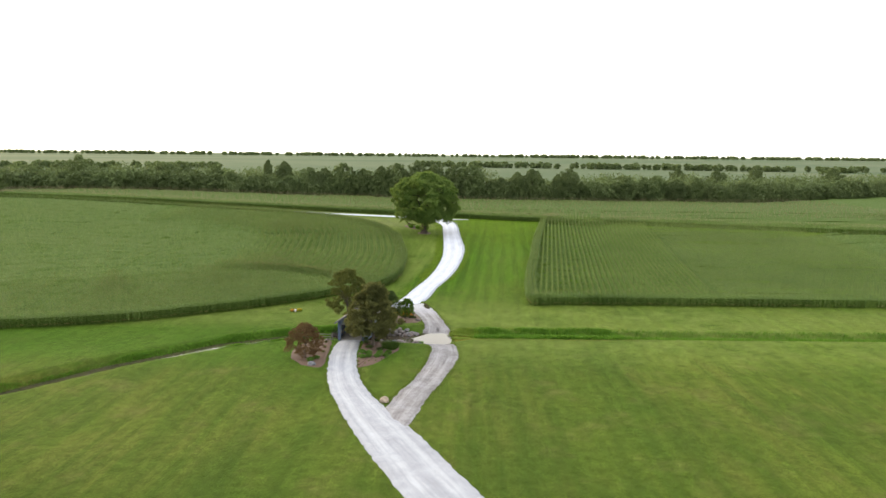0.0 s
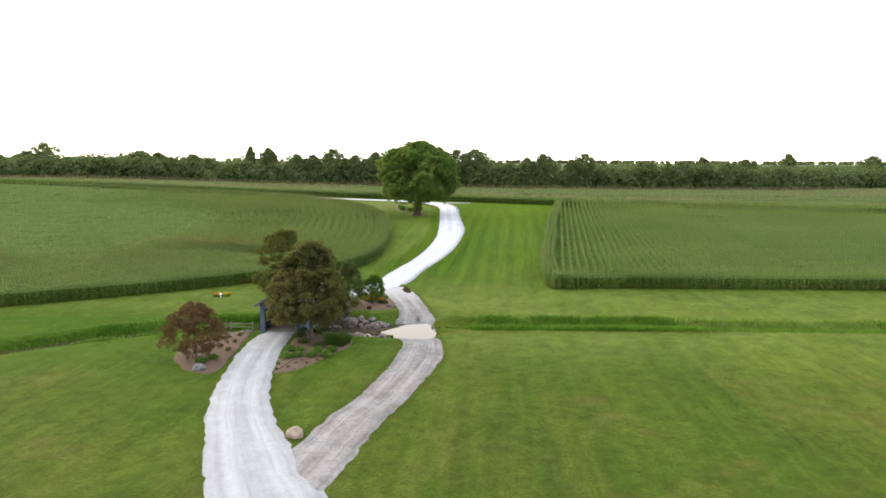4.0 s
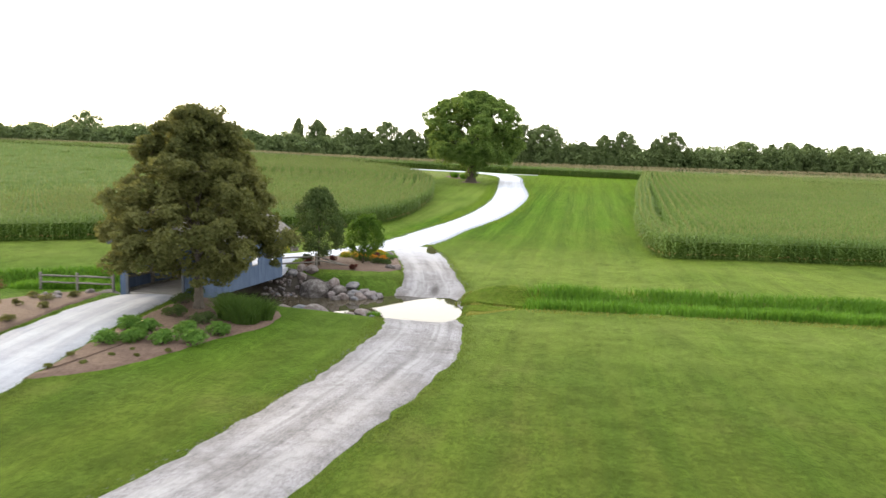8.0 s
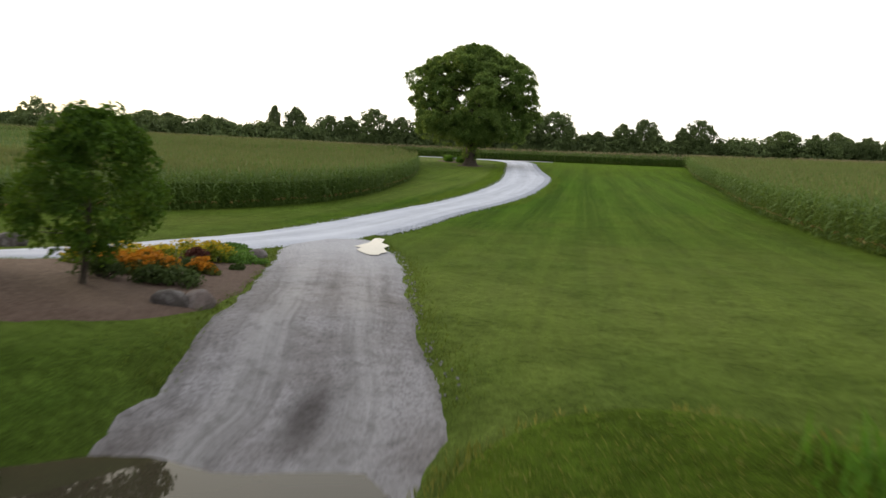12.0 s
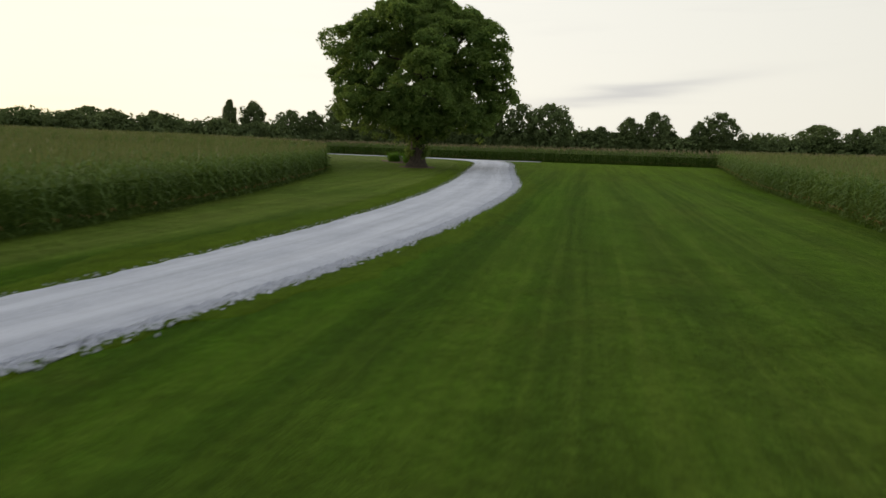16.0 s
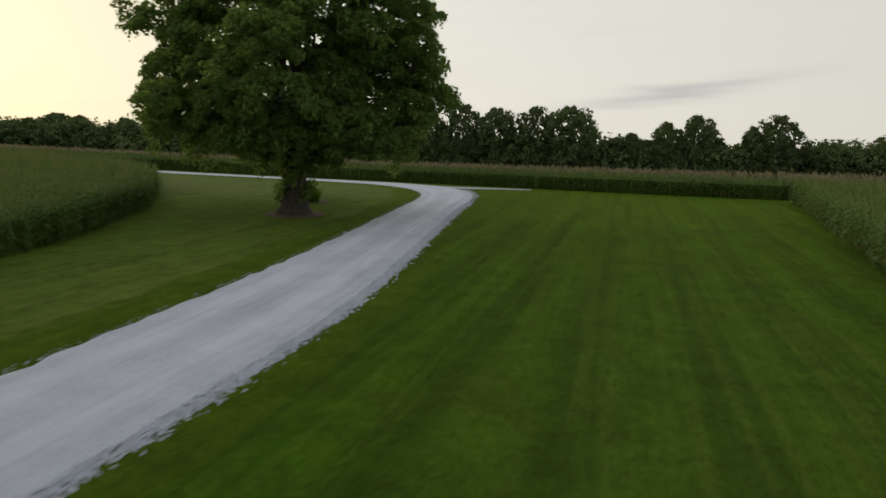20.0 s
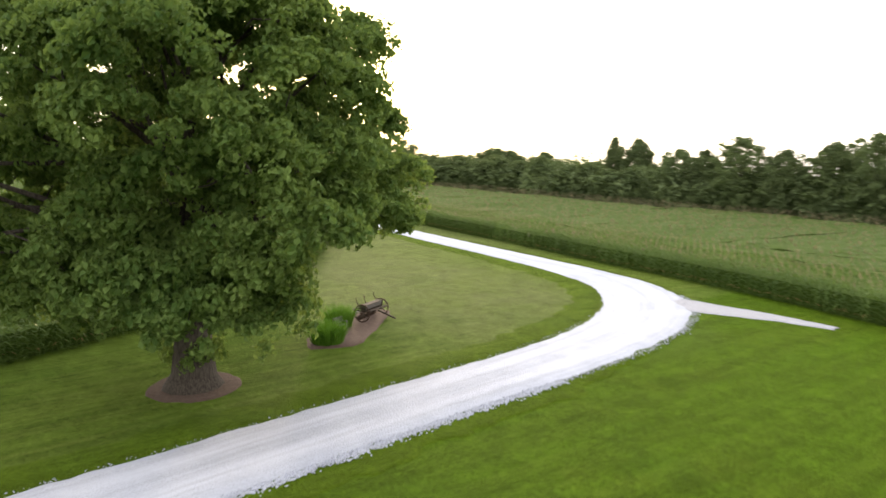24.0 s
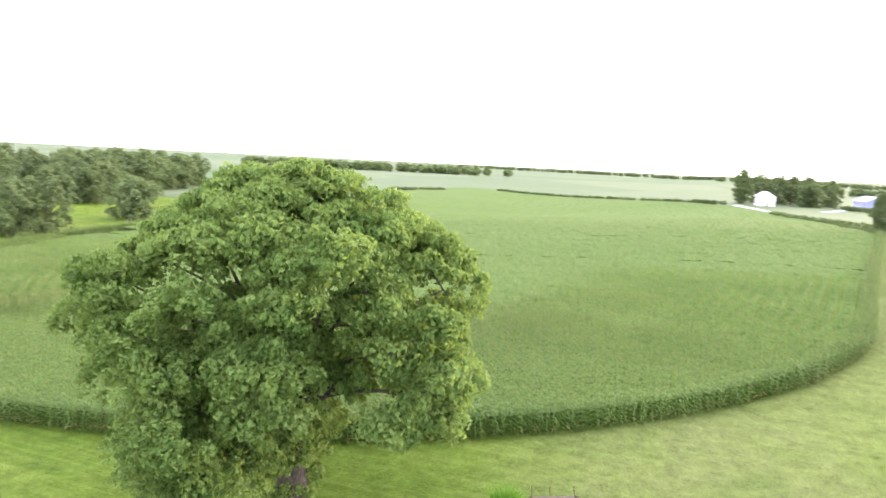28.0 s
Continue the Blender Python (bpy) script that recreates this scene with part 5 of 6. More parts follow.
for x, y, r in ((-6.9, 123.9, 0.42), (-6.5, 124.5, 0.46), (-5.9, 123.6, 0.40), (-5.3, 124.4, 0.50), (-4.9, 123.9, 0.42), (-4.3, 124.6, 0.46),
                (-5.6, 124.9, 0.42), (-6.9, 124.8, 0.46), (-7.3, 124.6, 0.42), (-4.7, 124.8, 0.40), (-3.7, 124.5, 0.36), (-9.2, 124.9, 0.40), (-8.7, 125.5, 0.45), (-9.5, 125.7, 0.38),
                (-9.9, 125.0, 0.36), (-5.1, 123.4, 0.24), (-3.9, 124.0, 0.22), (-6.3, 123.2, 0.30)):
    stone(x, y, r * 1.18, "grey rounded field stone lining the pool's bank", "pool bank stones", z=max(WATER - 0.05, float(height(x, y)) - 0.06))
for x, y, r, t in ((-9.6, 119.4, 0.55, 0.7), (-8.5, 118.9, 0.62, 0.7), (-7.4, 118.6, 0.74, 0.75), (-6.3, 118.5, 0.98, 0.62), (-5.0, 118.3, 0.40, 0.6), (-3.5, 119.0, 0.58, 0.7), (-4.2, 118.5, 0.40, 0.7), (-2.9, 118.6, 0.24, 0.7), (3.1, 121.0, 0.20, 0.7), (3.2, 122.2, 0.16, 0.7)):
    stone(x, y, r, "flat wet grey stone at the pool's near edge", "pool edge stones", z=WATER - 0.05, tall=t)
for k in range(70):
    x, y = gs.uniform(-11.6, -9.0), gs.uniform(123.4, 125.0)
    stone(x, y, gs.uniform(0.10, 0.20), "small rounded cobble under the bridge's end", "bank cobbles", z=max(WATER - 0.1, float(height(x, y))) + 0.02, name="cobble")
for k, (x, y) in enumerate(((-19.6, 113.6), (-19.0, 112.6), (-18.2, 114.4), (-20.6, 113.9))):
    stone(x, y, (0.32, 0.26, 0.3, 0.24)[k], "small grey stone in the mulch bed", "bed stones")


# ---- planted beds ----
def bed(outline, label, seed, lift=0.08):
    return sheet("mulch_bed", outline, 0, MULCH, label, "flower bed", rag=0.10, seed=seed, drape=lift, inner=14, lift=-0.02)


bed([(-19.4, 100.6), (-16.5, 99.7), (-16.5, 105), (-16.8, 110), (-17.6, 114.6), (-20.6, 115.2), (-22.4, 111), (-22.0, 105)], "brown bark mulch bed beside the drive", 1)
bed([(-11.4, 99.6), (-9.2, 101.4), (-7.2, 106.2), (-6.0, 109.6), (-6.3, 112.1), (-7.6, 113.7), (-9.4, 114.6), (-11.6, 114.8), (-11.9, 110), (-11.8, 104)], "brown bark mulch bed round the maple", 2)
bed([(-9.9, 125.8), (-8.0, 126.5), (-6.0, 127.4), (-4.5, 128.4), (-3.4, 129.9), (-3.4, 132.0), (-4.3, 136.0), (-4.85, 138.3), (-6.5, 141.2), (-8.2, 144.0), (-9.0, 140), (-9.9, 135), (-10.3, 129)], "brown bark mulch island planted with flowers", 3)
bed([(-6.8 + 2.35 * math.cos(a), 247.6 + 2.3 * math.sin(a)) for a in np.linspace(0, 6.28, 14)[:-1]], "ring of bark mulch round the oak's foot", 4)
bed([(-8.6, 255.2), (-7.5, 257.6), (-9.4, 260.4), (-12.2, 263.6), (-13.8, 264.9), (-14.7, 263.4), (-13.4, 260.2), (-11.2, 256.6)], "bark mulch bed with grasses and an old seed drill", 5)


def mound(name, x, y, r, h, leafy, label, category="shrub", group="", count=260, leaf=0.14, seed=0, bloom=None, lift=0.0):
    """A low rounded plant of many leaves on short stems."""
    g = np.random.default_rng(int(seed + 1000 * abs(x) + 10 * abs(y)))
    t = thing(name, (x, y, float(height(x, y)) + lift), label, category, group)
    k = max(5, int(10 * r / 0.4))
    a, q = g.uniform(0, 6.28, k), np.sqrt(g.random(k))
    C = np.column_stack([0.62 * r * q * np.cos(a), 0.62 * r * q * np.sin(a), h * (0.62 - 0.32 * q * q)])
    V, F = leaf_cloud(C, np.full(k, 0.42 * r), max(12, count // k), leaf, g, up=0.5, flat=min(1.0, 0.75 * h / r))
    mesh_object("leaves", V, F, leafy, t)
    stems = joined([tube([(0, 0, -0.05), tuple(c * [0.5, 0.5, 0.5]), tuple(c)], [0.02, 0.015, 0.006], 4) for c in C])
    tagged(mesh_object("stems", *stems, BARK, t), kind="stuff")
    if bloom is not None:
        up_ = C + g.normal(0, 0.03, C.shape) + [0, 0, 0.25 * h]
        V, F = leaf_cloud(up_, np.full(k, 0.4 * r), max(10, count // (2 * k)), leaf * 0.8, g, up=1.2, flat=0.5)
        tagged(mesh_object("bloom", V, F, bloom, t), kind="stuff")
    return t


for x, y in ((-11.2, 104.3), (-10.2, 104.9), (-8.9, 105.0), (-7.7, 105.3), (-7.4, 106.9), (-8.7, 106.6), (-11.5, 106.8), (-10.4, 106.3)):
    mound("hydrangea", x, y, 0.68, 0.70, BRIGHT_LEAF, "low bright green leafy clump in the mulch", "plant", "hydrangea clumps", 760, 0.12)
for x, y, r, h in ((-11.3, 100.9, 0.22, 0.25), (-10.4, 101.7, 0.2, 0.2), (-11.4, 102.4, 0.22, 0.3), (-10.0, 102.9, 0.18, 0.18), (-9.0, 103.0, 0.18, 0.18), (-8.2, 104.0, 0.18, 0.18), (-9.6, 103.8, 0.16, 0.15)):
    mound("perennial", x, y, r, h, OLIVE_LEAF, "tiny dull green perennial in the mulch", "plant", "perennials", 90, 0.09)
for x, y, r, h in ((-10.6, 109.3, 0.72, 0.62), (-8.75, 108.4, 0.8, 0.68), (-11.3, 111.6, 0.75, 0.68), (-11.6, 113.6, 0.65, 0.8), (-9.8, 113.5, 0.6, 0.6)):
    mound("boxwood", x, y, r, h, DARK_LEAF, "rounded dark green shrub under the maple", "shrub", "maple bed shrubs", 700, 0.09)
for x, y, r, h in ((-18.6, 102.6, 0.6, 0.75), (-17.9, 103.9, 0.55, 0.6)):
    mound("hosta", x, y, r, h, BRIGHT_LEAF, "broad-leaved deep green clump by the boulder", "plant", "hosta clumps", 300, 0.2)
for x, y, r in ((-17.4, 106.8, 0.4), (-17.6, 109.6, 0.35), (-18.9, 111.8, 0.45), (-17.9, 112.6, 0.4), (-20.4, 112.6, 0.45), (-19.6, 110.3, 0.35)):
    mound("spirea", x, y, r, 0.5, MAPLE_LEAF, "small brownish-green shrub in the mulch bed", "shrub", "drive bed shrubs", 220, 0.09)
ORANGE, GOLD, WINE, LOW, CLIP = ("orange-flowering clump in the island bed", "yellow-green flowering mound in the island bed", "dark wine-red barberry mound",
                                 "low spreading blue-green juniper", "clipped dark green shrub in the island bed")
ISLAND = [("marigold", -7.0, 133.0, 0.62, 0.55, OLIVE_LEAF, ORANGE_FLOWER, ORANGE), ("marigold", -6.4, 133.3, 0.6, 0.5, OLIVE_LEAF, ORANGE_FLOWER, ORANGE),
          ("marigold", -6.1, 134.0, 0.55, 0.55, OLIVE_LEAF, ORANGE_FLOWER, ORANGE), ("marigold", -7.4, 133.8, 0.62, 0.55, OLIVE_LEAF, ORANGE_FLOWER, ORANGE),
          ("marigold", -6.7, 134.4, 0.6, 0.6, OLIVE_LEAF, ORANGE_FLOWER, ORANGE), ("marigold", -5.5, 134.9, 0.42, 0.45, OLIVE_LEAF, ORANGE_FLOWER, ORANGE),
          ("marigold", -5.1, 134.7, 0.32, 0.35, OLIVE_LEAF, ORANGE_FLOWER, ORANGE),
          ("coreopsis", -7.8, 135.2, 0.6, 0.5, LIME_LEAF, YELLOW_FLOWER, GOLD), ("coreopsis", -6.95, 135.5, 0.6, 0.55, LIME_LEAF, YELLOW_FLOWER, GOLD),
          ("coreopsis", -6.9, 137.2, 0.62, 0.6, LIME_LEAF, YELLOW_FLOWER, GOLD), ("coreopsis", -6.3, 137.6, 0.5, 0.6, LIME_LEAF, YELLOW_FLOWER, GOLD), ("coreopsis", -8.4, 134.4, 0.55, 0.5, LIME_LEAF, YELLOW_FLOWER, GOLD),
          ("barberry", -6.4, 136.5, 0.55, 0.65, WINE_LEAF, None, WINE),
          ("barberry", -6.2, 127.7, 0.36, 0.55, WINE_LEAF, None, WINE), ("barberry", -8.4, 130.0, 0.4, 0.5, WINE_LEAF, None, WINE),
          ("barberry", -9.4, 127.0, 0.38, 0.6, WINE_LEAF, None, WINE),
          ("juniper", -5.9, 138.0, 0.72, 0.36, BRIGHT_LEAF, None, LOW), ("juniper", -5.3, 137.9, 0.6, 0.28, BRIGHT_LEAF, None, LOW), ("juniper", -6.2, 139.1, 0.8, 0.36, BRIGHT_LEAF, None, LOW),
          ("juniper", -6.8, 140.3, 0.8, 0.36, BRIGHT_LEAF, None, LOW), ("juniper", -7.4, 141.6, 0.7, 0.32, BRIGHT_LEAF, None, LOW),
          ("boxwood", -6.6, 132.0, 0.64, 0.6, DARK_LEAF, None, CLIP), ("boxwood", -5.35, 132.1, 0.55, 0.55, DARK_LEAF, None, CLIP), ("boxwood", -4.8, 132.3, 0.58, 0.58, DARK_LEAF, None, CLIP),
          ("boxwood", -5.9, 135.3, 0.42, 0.45, DARK_LEAF, None, CLIP), ("boxwood", -5.0, 136.2, 0.24, 0.28, DARK_LEAF, None, CLIP),
          ("boxwood", -9.6, 131.5, 0.5, 0.9, DARK_LEAF, None, CLIP), ("boxwood", -9.9, 128.2, 0.45, 0.8, DARK_LEAF, None, CLIP),
          ("coreopsis", -15.0, 138.0, 0.6, 0.5, LIME_LEAF, YELLOW_FLOWER, "yellow-green flowering mound beyond the drive"),
          ("marigold", -28.6, 138.0, 0.9, 0.45, OLIVE_LEAF, ORANGE_FLOWER, "orange-flowering clump in the open lawn"),
          ("coreopsis", -27.6, 138.4, 0.6, 0.4, LIME_LEAF, YELLOW_FLOWER, "yellow flowering clump in the open lawn")]
for name, x, y, r, h, lf, bl, lab in ISLAND:
    s = 1.25 if name == "coreopsis" else 1.0
    mound(name, x, y, r * s, h * s, lf, lab, "shrub" if bl is None else "flowers", "island planting", 480, 0.11, bloom=bl)


def blades(xy, h, w, g, lean=0.35):
    """Grass blades, three triangles tall and pointed, at places xy."""
    n = len(xy)
    a, b = g.uniform(0, 6.28, n), g.uniform(0, 6.28, n)
    hh = h * g.uniform(0.6, 1.2, n)
    l = lean * hh * g.uniform(0.2, 1.2, n)
    base = np.column_stack([xy, height(xy[:, 0], xy[:, 1]) - 0.03])
    s = np.column_stack([np.cos(a), np.sin(a), np.zeros(n)]) * w
    d = np.column_stack([np.cos(b) * l, np.sin(b) * l, hh])
    mid = base + d * [0.35, 0.35, 0.6]
    V = np.stack([base - s, base + s, mid + s * 0.8, mid - s * 0.8, base + d], 1).reshape(-1, 3)
    k = np.arange(n)[:, None] * 5
    return V, np.concatenate([k + [0, 1, 2], k + [0, 2, 3], k + [3, 2, 4]])


def tuft(name, x, y, r, h, mat_, label, count, group=""):
    g = np.random.default_rng(int(abs(x * 91 + y * 7)))
    t = thing(name, (x, y, 0), label, "ornamental grass", group)
    a, q = g.uniform(0, 6.28, count), r * np.sqrt(g.random(count)) * 0.7
    V, F = blades(np.column_stack([x + q * np.cos(a), y + q * np.sin(a)]), h, 0.018, g, 0.75)
    tagged(mesh_object("blade_mass", V - [x, y, 0], F, mat_, t), kind="stuff")
    return t


for x, y, r, h in ((-7.9, 109.8, 0.95, 1.15), (-7.1, 109.4, 0.9, 1.0), (-6.8, 110.4, 0.9, 1.0)):
    tuft("fountain_grass", x, y, r, h, FOUNTAIN, "arching clump of dark green ornamental grass", 1500, "ornamental grasses")
for x, y in ((-15.6, 133.6), (-16.3, 134.0)):
    tuft("feather_grass", x, y, 0.55, 1.75, PALE_GRASS, "upright straw-coloured feather grass clump", 700, "feather grasses")
tuft("fountain_grass", -9.1, 256.8, 1.35, 1.3, TALL_GRASS, "rounded clump of bright green ornamental grass", 1500, "ornamental grasses")
tuft("fountain_grass", -11.9, 259.4, 1.15, 1.4, TALL_GRASS, "rounded clump of grey-green ornamental grass", 1000, "ornamental grasses")

tuft("sedge", -2.9, 119.0, 0.6, 0.35, TALL_GRASS, "low dark green sedge clump at the pool's edge", 400)
tuft("sedge", -2.3, 124.6, 0.75, 0.22, TALL_GRASS, "low bright green grass tongue beside the ford", 600)
tuft("sedge", -1.7, 124.2, 0.5, 0.2, TALL_GRASS, "low bright green grass tongue beside the ford", 350)

# turf ledges beside the ford, cut by a narrow rill
sheet("turf_ledge", [(2.2, 122.7), (3.2, 122.3), (4.8, 122.1), (6.2, 122.0), (7.2, 122.4), (7.4, 124.6), (6.0, 126.0), (4.0, 126.4), (2.6, 125.6), (2.0, 124.2), (1.9, 123.3)], 0, VERGE,
      "raised turf ledge above a narrow rill", "bank", rag=0.10, seed=21, drape=0.16, inner=16, lift=-0.12)
sheet("turf_ledge", [(2.2, 121.8), (4.0, 121.75), (5.6, 121.6), (6.6, 121.3), (6.4, 120.0), (5.0, 119.3), (3.4, 119.4), (2.4, 120.3)], 0, VERGE,
      "low turf ledge beside the ford", "bank", rag=0.10, seed=22, drape=0.12, inner=16, lift=-0.12)
gl = np.random.default_rng(31)
for n, x0, x1, y0, y1, up_, cx_, cy_, mat_ in ((6000, 1.6, 7.6, 122.1, 126.4, 0.13, 4.4, 124.1, PALE_GRASS), (6000, 1.6, 7.6, 122.1, 126.4, 0.13, 4.4, 124.1, TURF), (3000, 2.2, 6.6, 119.3, 121.7, 0.08, 4.3, 120.6, PALE_GRASS)):
    xy = np.column_stack([gl.uniform(x0, x1, n), gl.uniform(y0, y1, n)])
    # thinner towards the rim, which is uneven
    away = np.hypot((xy[:, 0] - cx_) / (x1 - x0), (xy[:, 1] - cy_) / (y1 - y0)) * 2 + 0.18 * np.sin(3.1 * xy[:, 0]) * np.sin(2.3 * xy[:, 1])
    xy = xy[gl.random(n) > (away - 0.45) * 1.6]
    V, F = blades(xy, 0.13, 0.016, gl, 0.8)
    tagged(mesh_object("ledge_grass", V + [0, 0, up_ - 0.03], F, mat_), "yellowish tufted grass on the turf ledge", "grass", kind="stuff")

# rank grass along the stream
gg = np.random.default_rng(77)


def bank_grass(name, x0, x1, lo, hi, n, h, mat_, label):
    x = gg.uniform(x0, x1, n) + (np.abs(gg.normal(0, 1.6, n)) if x0 > 5 else 0.0)
    line = np.array(STREAM)
    off = gg.uniform(lo, hi, n) * gg.choice([-1, 1], n)
    y = np.interp(x, line[:, 0], line[:, 1]) + off
    patch = np.sin(0.31 * x + 1.7 * np.sin(0.11 * x + 0.4 * off)) * np.sin(0.83 * x + 1.3 * off)
    keep = gg.random(n) < 0.66 + 0.55 * patch
    return tagged(mesh_object(name, *blades(np.column_stack([x, y])[keep], h, 0.03, gg, 0.6), mat_), label, "grass", kind="stuff")


bank_grass("bank_grass", 6.0, 30, 0.0, 3.3, 26000, 0.72, TALL_GRASS, "rank bright green grass filling the ditch")
bank_grass("bank_grass", 5.6, 32, 0.3, 4.4, 8000, 0.15, PALE_GRASS, "paler tufted grass along the ditch")
bank_grass("bank_grass", 30, 130, 0.0, 3.0, 16000, 0.6, TALL_GRASS, "rank bright green grass filling the ditch")
bank_grass("bank_grass", 2.8, 5.6, 0.0, 3.9, 8000, 0.14, PALE_GRASS, "yellowish tufted grass at the ford's edge")
bank_grass("bank_grass", -24, -16.5, 2.2, 4.4, 7000, 0.55, TALL_GRASS, "rank green grass on the stream's banks")
bank_grass("bank_grass", -62, -24, 1.9, 4.4, 24000, 0.42, TALL_GRASS, "rank green grass on the stream's banks")
bank_grass("bank_grass", -165, -62, 0.9, 4.6, 24000, 0.5, TALL_GRASS, "rank green grass overgrowing the narrow stream")


for x, y, r, h in ((16.3, 123.5, 0.8, 0.45), (17.6, 122.6, 0.7, 0.4), (21.5, 123.9, 0.7, 0.4), (11.4, 123.4, 0.7, 0.4)):
    mound("weed", x, y, r, h, OLIVE_LEAF, "rank dark green weed clump in the ditch", "weed", "ditch weeds", 240, 0.16)
for x, y, r in ((19.2, 122.6, 0.8), (25.2, 122.4, 0.9), (30.8, 122.6, 0.8)):
    mound("weed", x, y, r, 0.4, RED_LEAF, "dry brownish weed clump in the ditch", "weed", "ditch weeds", 200, 0.14)


# ---- rail fences ----
def rail(parent, a, b, r=0.055):
    a, b = Vector(a), Vector(b)
    V, F = tube([a, (a * 2 + b) / 3 + Vector((0, 0, 0.012)), (a + b * 2) / 3 - Vector((0, 0, 0.01)), b], [r, r * 1.1, r, r * 0.9], 6)
    return mesh_object("rail", V, F, OLD_WOOD, parent, smooth=True)


def rail_fence(points, label, heights=(0.45, 0.85)):
    f = thing("rail_fence", (0, 0, 0), label, "fence")
    for x, y in points:
        z = float(height(x, y))
        mesh_object("post", *tube([(x, y, z - 0.2), (x, y, z + 1.0), (x, y, z + 1.05)], [0.09, 0.085, 0.06], 7), OLD_WOOD, f, smooth=True)
    for (ax, ay), (bx, by) in zip(points, points[1:]):
        for h in heights:
            rail(f, (ax, ay, float(height(ax, ay)) + h), (bx, by, float(height(bx, by)) + h))
    return f


rail_fence([(-22.6, 116.4), (-20.0, 116.0), (-17.4, 115.4)], "weathered grey split-rail fence beside the bridge")
fence = rail_fence([(-10.9, 125.2), (-8.7, 126.6)], "weathered grey split-rail fence sloping down to the mulch")
zf = float(height(-8.7, 126.6))
for k, h in enumerate((0.85, 0.55)):
    rail(fence, (-8.7, 126.6, zf + h), (-7.1 + 0.25 * k, 128.6, float(height(-7.1, 128.6)) + 0.06))


# ---- old seed drill and bench by the oak ----
def wheel(parent, x, y, z, r, turn):
    w = new("wheel")
    w.parent = parent
    w.matrix_basis = pose(x, y, z, 0, 0, turn)
    ring = [(0, r * math.cos(a), r * math.sin(a)) for a in np.linspace(0, 2 * math.pi, 21)]
    mesh_object("rim", *tube(ring, [0.042] * 21, 6), IRON, w)
    for k in range(10):
        a = k * math.pi / 5
        mesh_object("spoke", *tube([(0, 0.06 * math.cos(a), 0.06 * math.sin(a)), (0, (r - 0.02) * math.cos(a), (r - 0.02) * math.sin(a))], [0.022, 0.018], 5), DARK_WOOD, w)
    mesh_object("hub", *tube([(-0.10, 0, 0), (0.10, 0, 0)], [0.08, 0.08], 9), IRON, w)


DRILL_SPOT = (-12.35, 262.3)
drill = thing("seed_drill", (*DRILL_SPOT, float(height(*DRILL_SPOT)) + 0.05), "antique weathered grey wooden seed drill on two iron wheels", "farm implement", turn=-62)
for x, a in ((-1.42, 3), (1.42, -3)):
    wheel(drill, x, 0, 0.60, 0.58, a)
mesh_object("axle", *tube([(-1.5, 0, 0.60), (1.5, 0, 0.60)], [0.05, 0.05], 7), IRON, drill)
hopper = bmesh.new()
ring = [(-1.2, y, z) for y, z in ((-0.10, 0.78), (0.10, 0.78), (0.20, 1.10), (-0.20, 1.10))]
lo_, hi_ = [hopper.verts.new(v) for v in ring], [hopper.verts.new((1.2, y, z)) for _, y, z in ring]
for k in range(4):
    hopper.faces.new((lo_[k], lo_[(k + 1) % 4], hi_[(k + 1) % 4], hi_[k]))
hopper.faces.new(lo_[::-1])
hopper.faces.new(hi_)
body = part("hopper", hopper, OLD_WOOD, drill, "long tapered grain box of weathered boards")
part("lid", made_box(-1.24, -0.22, 1.104, 1.24, 0.22, 1.14, 0.01), DARK_WOOD, body)
for x in (-1.24, 1.24):
    part("end_board", made_box(x - 0.025, -0.22, 0.72, x + 0.025, 0.22, 1.10, 0.008), DARK_WOOD, body)
for x in (-1.1, -0.4, 0.4, 1.1):
    part("frame_beam", made_box(x - 0.045, -0.75, 0.64, x + 0.045, 0.55, 0.73, 0.01), DARK_WOOD, drill)
for y in (-0.72, 0.52):
    part("cross_beam", made_box(-1.3, y - 0.045, 0.735, 1.3, y + 0.045, 0.82, 0.01), DARK_WOOD, drill)
for k in range(9):
    x = -1.12 + 0.28 * k
    mesh_object("seed_tube", *tube([(x, 0.05, 0.78), (x, -0.25, 0.45), (x, -0.42, 0.08)], [0.035, 0.03, 0.022], 6), IRON, drill)
    mesh_object("coulter", *tube([(x - 0.012, -0.42, 0.16), (x + 0.012, -0.42, 0.16)], [0.15, 0.15], 10), IRON, drill)
part("footboard", made_box(-1.2, -1.02, 0.40, 1.2, -0.80, 0.44, 0.008), OLD_WOOD, drill)
for x in (-1.0, 1.0):
    mesh_object("board_strap", *tube([(x, -0.72, 0.74), (x, -0.86, 0.60), (x, -0.92, 0.44)], [0.02] * 3, 5), IRON, drill)
for x in (-1.32, 0.2, 1.32):
    mesh_object("lever", *tube([(x, -0.1, 0.75), (x + 0.02, -0.45, 1.30), (x + 0.02, -0.52, 1.62)], [0.028, 0.024, 0.024], 6), IRON, drill)
part("tongue", made_box(-0.06, 0.5, 0.60, 0.06, 1.9, 0.70, 0.012, m=Matrix.Translation((0, 0.5, 0.65)) @ Matrix.Rotation(radians(-19), 4, "X") @ Matrix.Translation((0, -0.5, -0.65))), DARK_WOOD, drill)
for x in (-0.5, 0.5):
    mesh_object("brace", *tube([(x, 0.5, 0.70), (x * 0.15, 1.2, 0.48)], [0.025, 0.02], 5), IRON, drill)
chair = thing("garden_bench", (-10.7, 258.7, float(height(-10.7, 258.7)) + 0.05), "small weathered slatted wooden bench in the bed", "bench", turn=118)
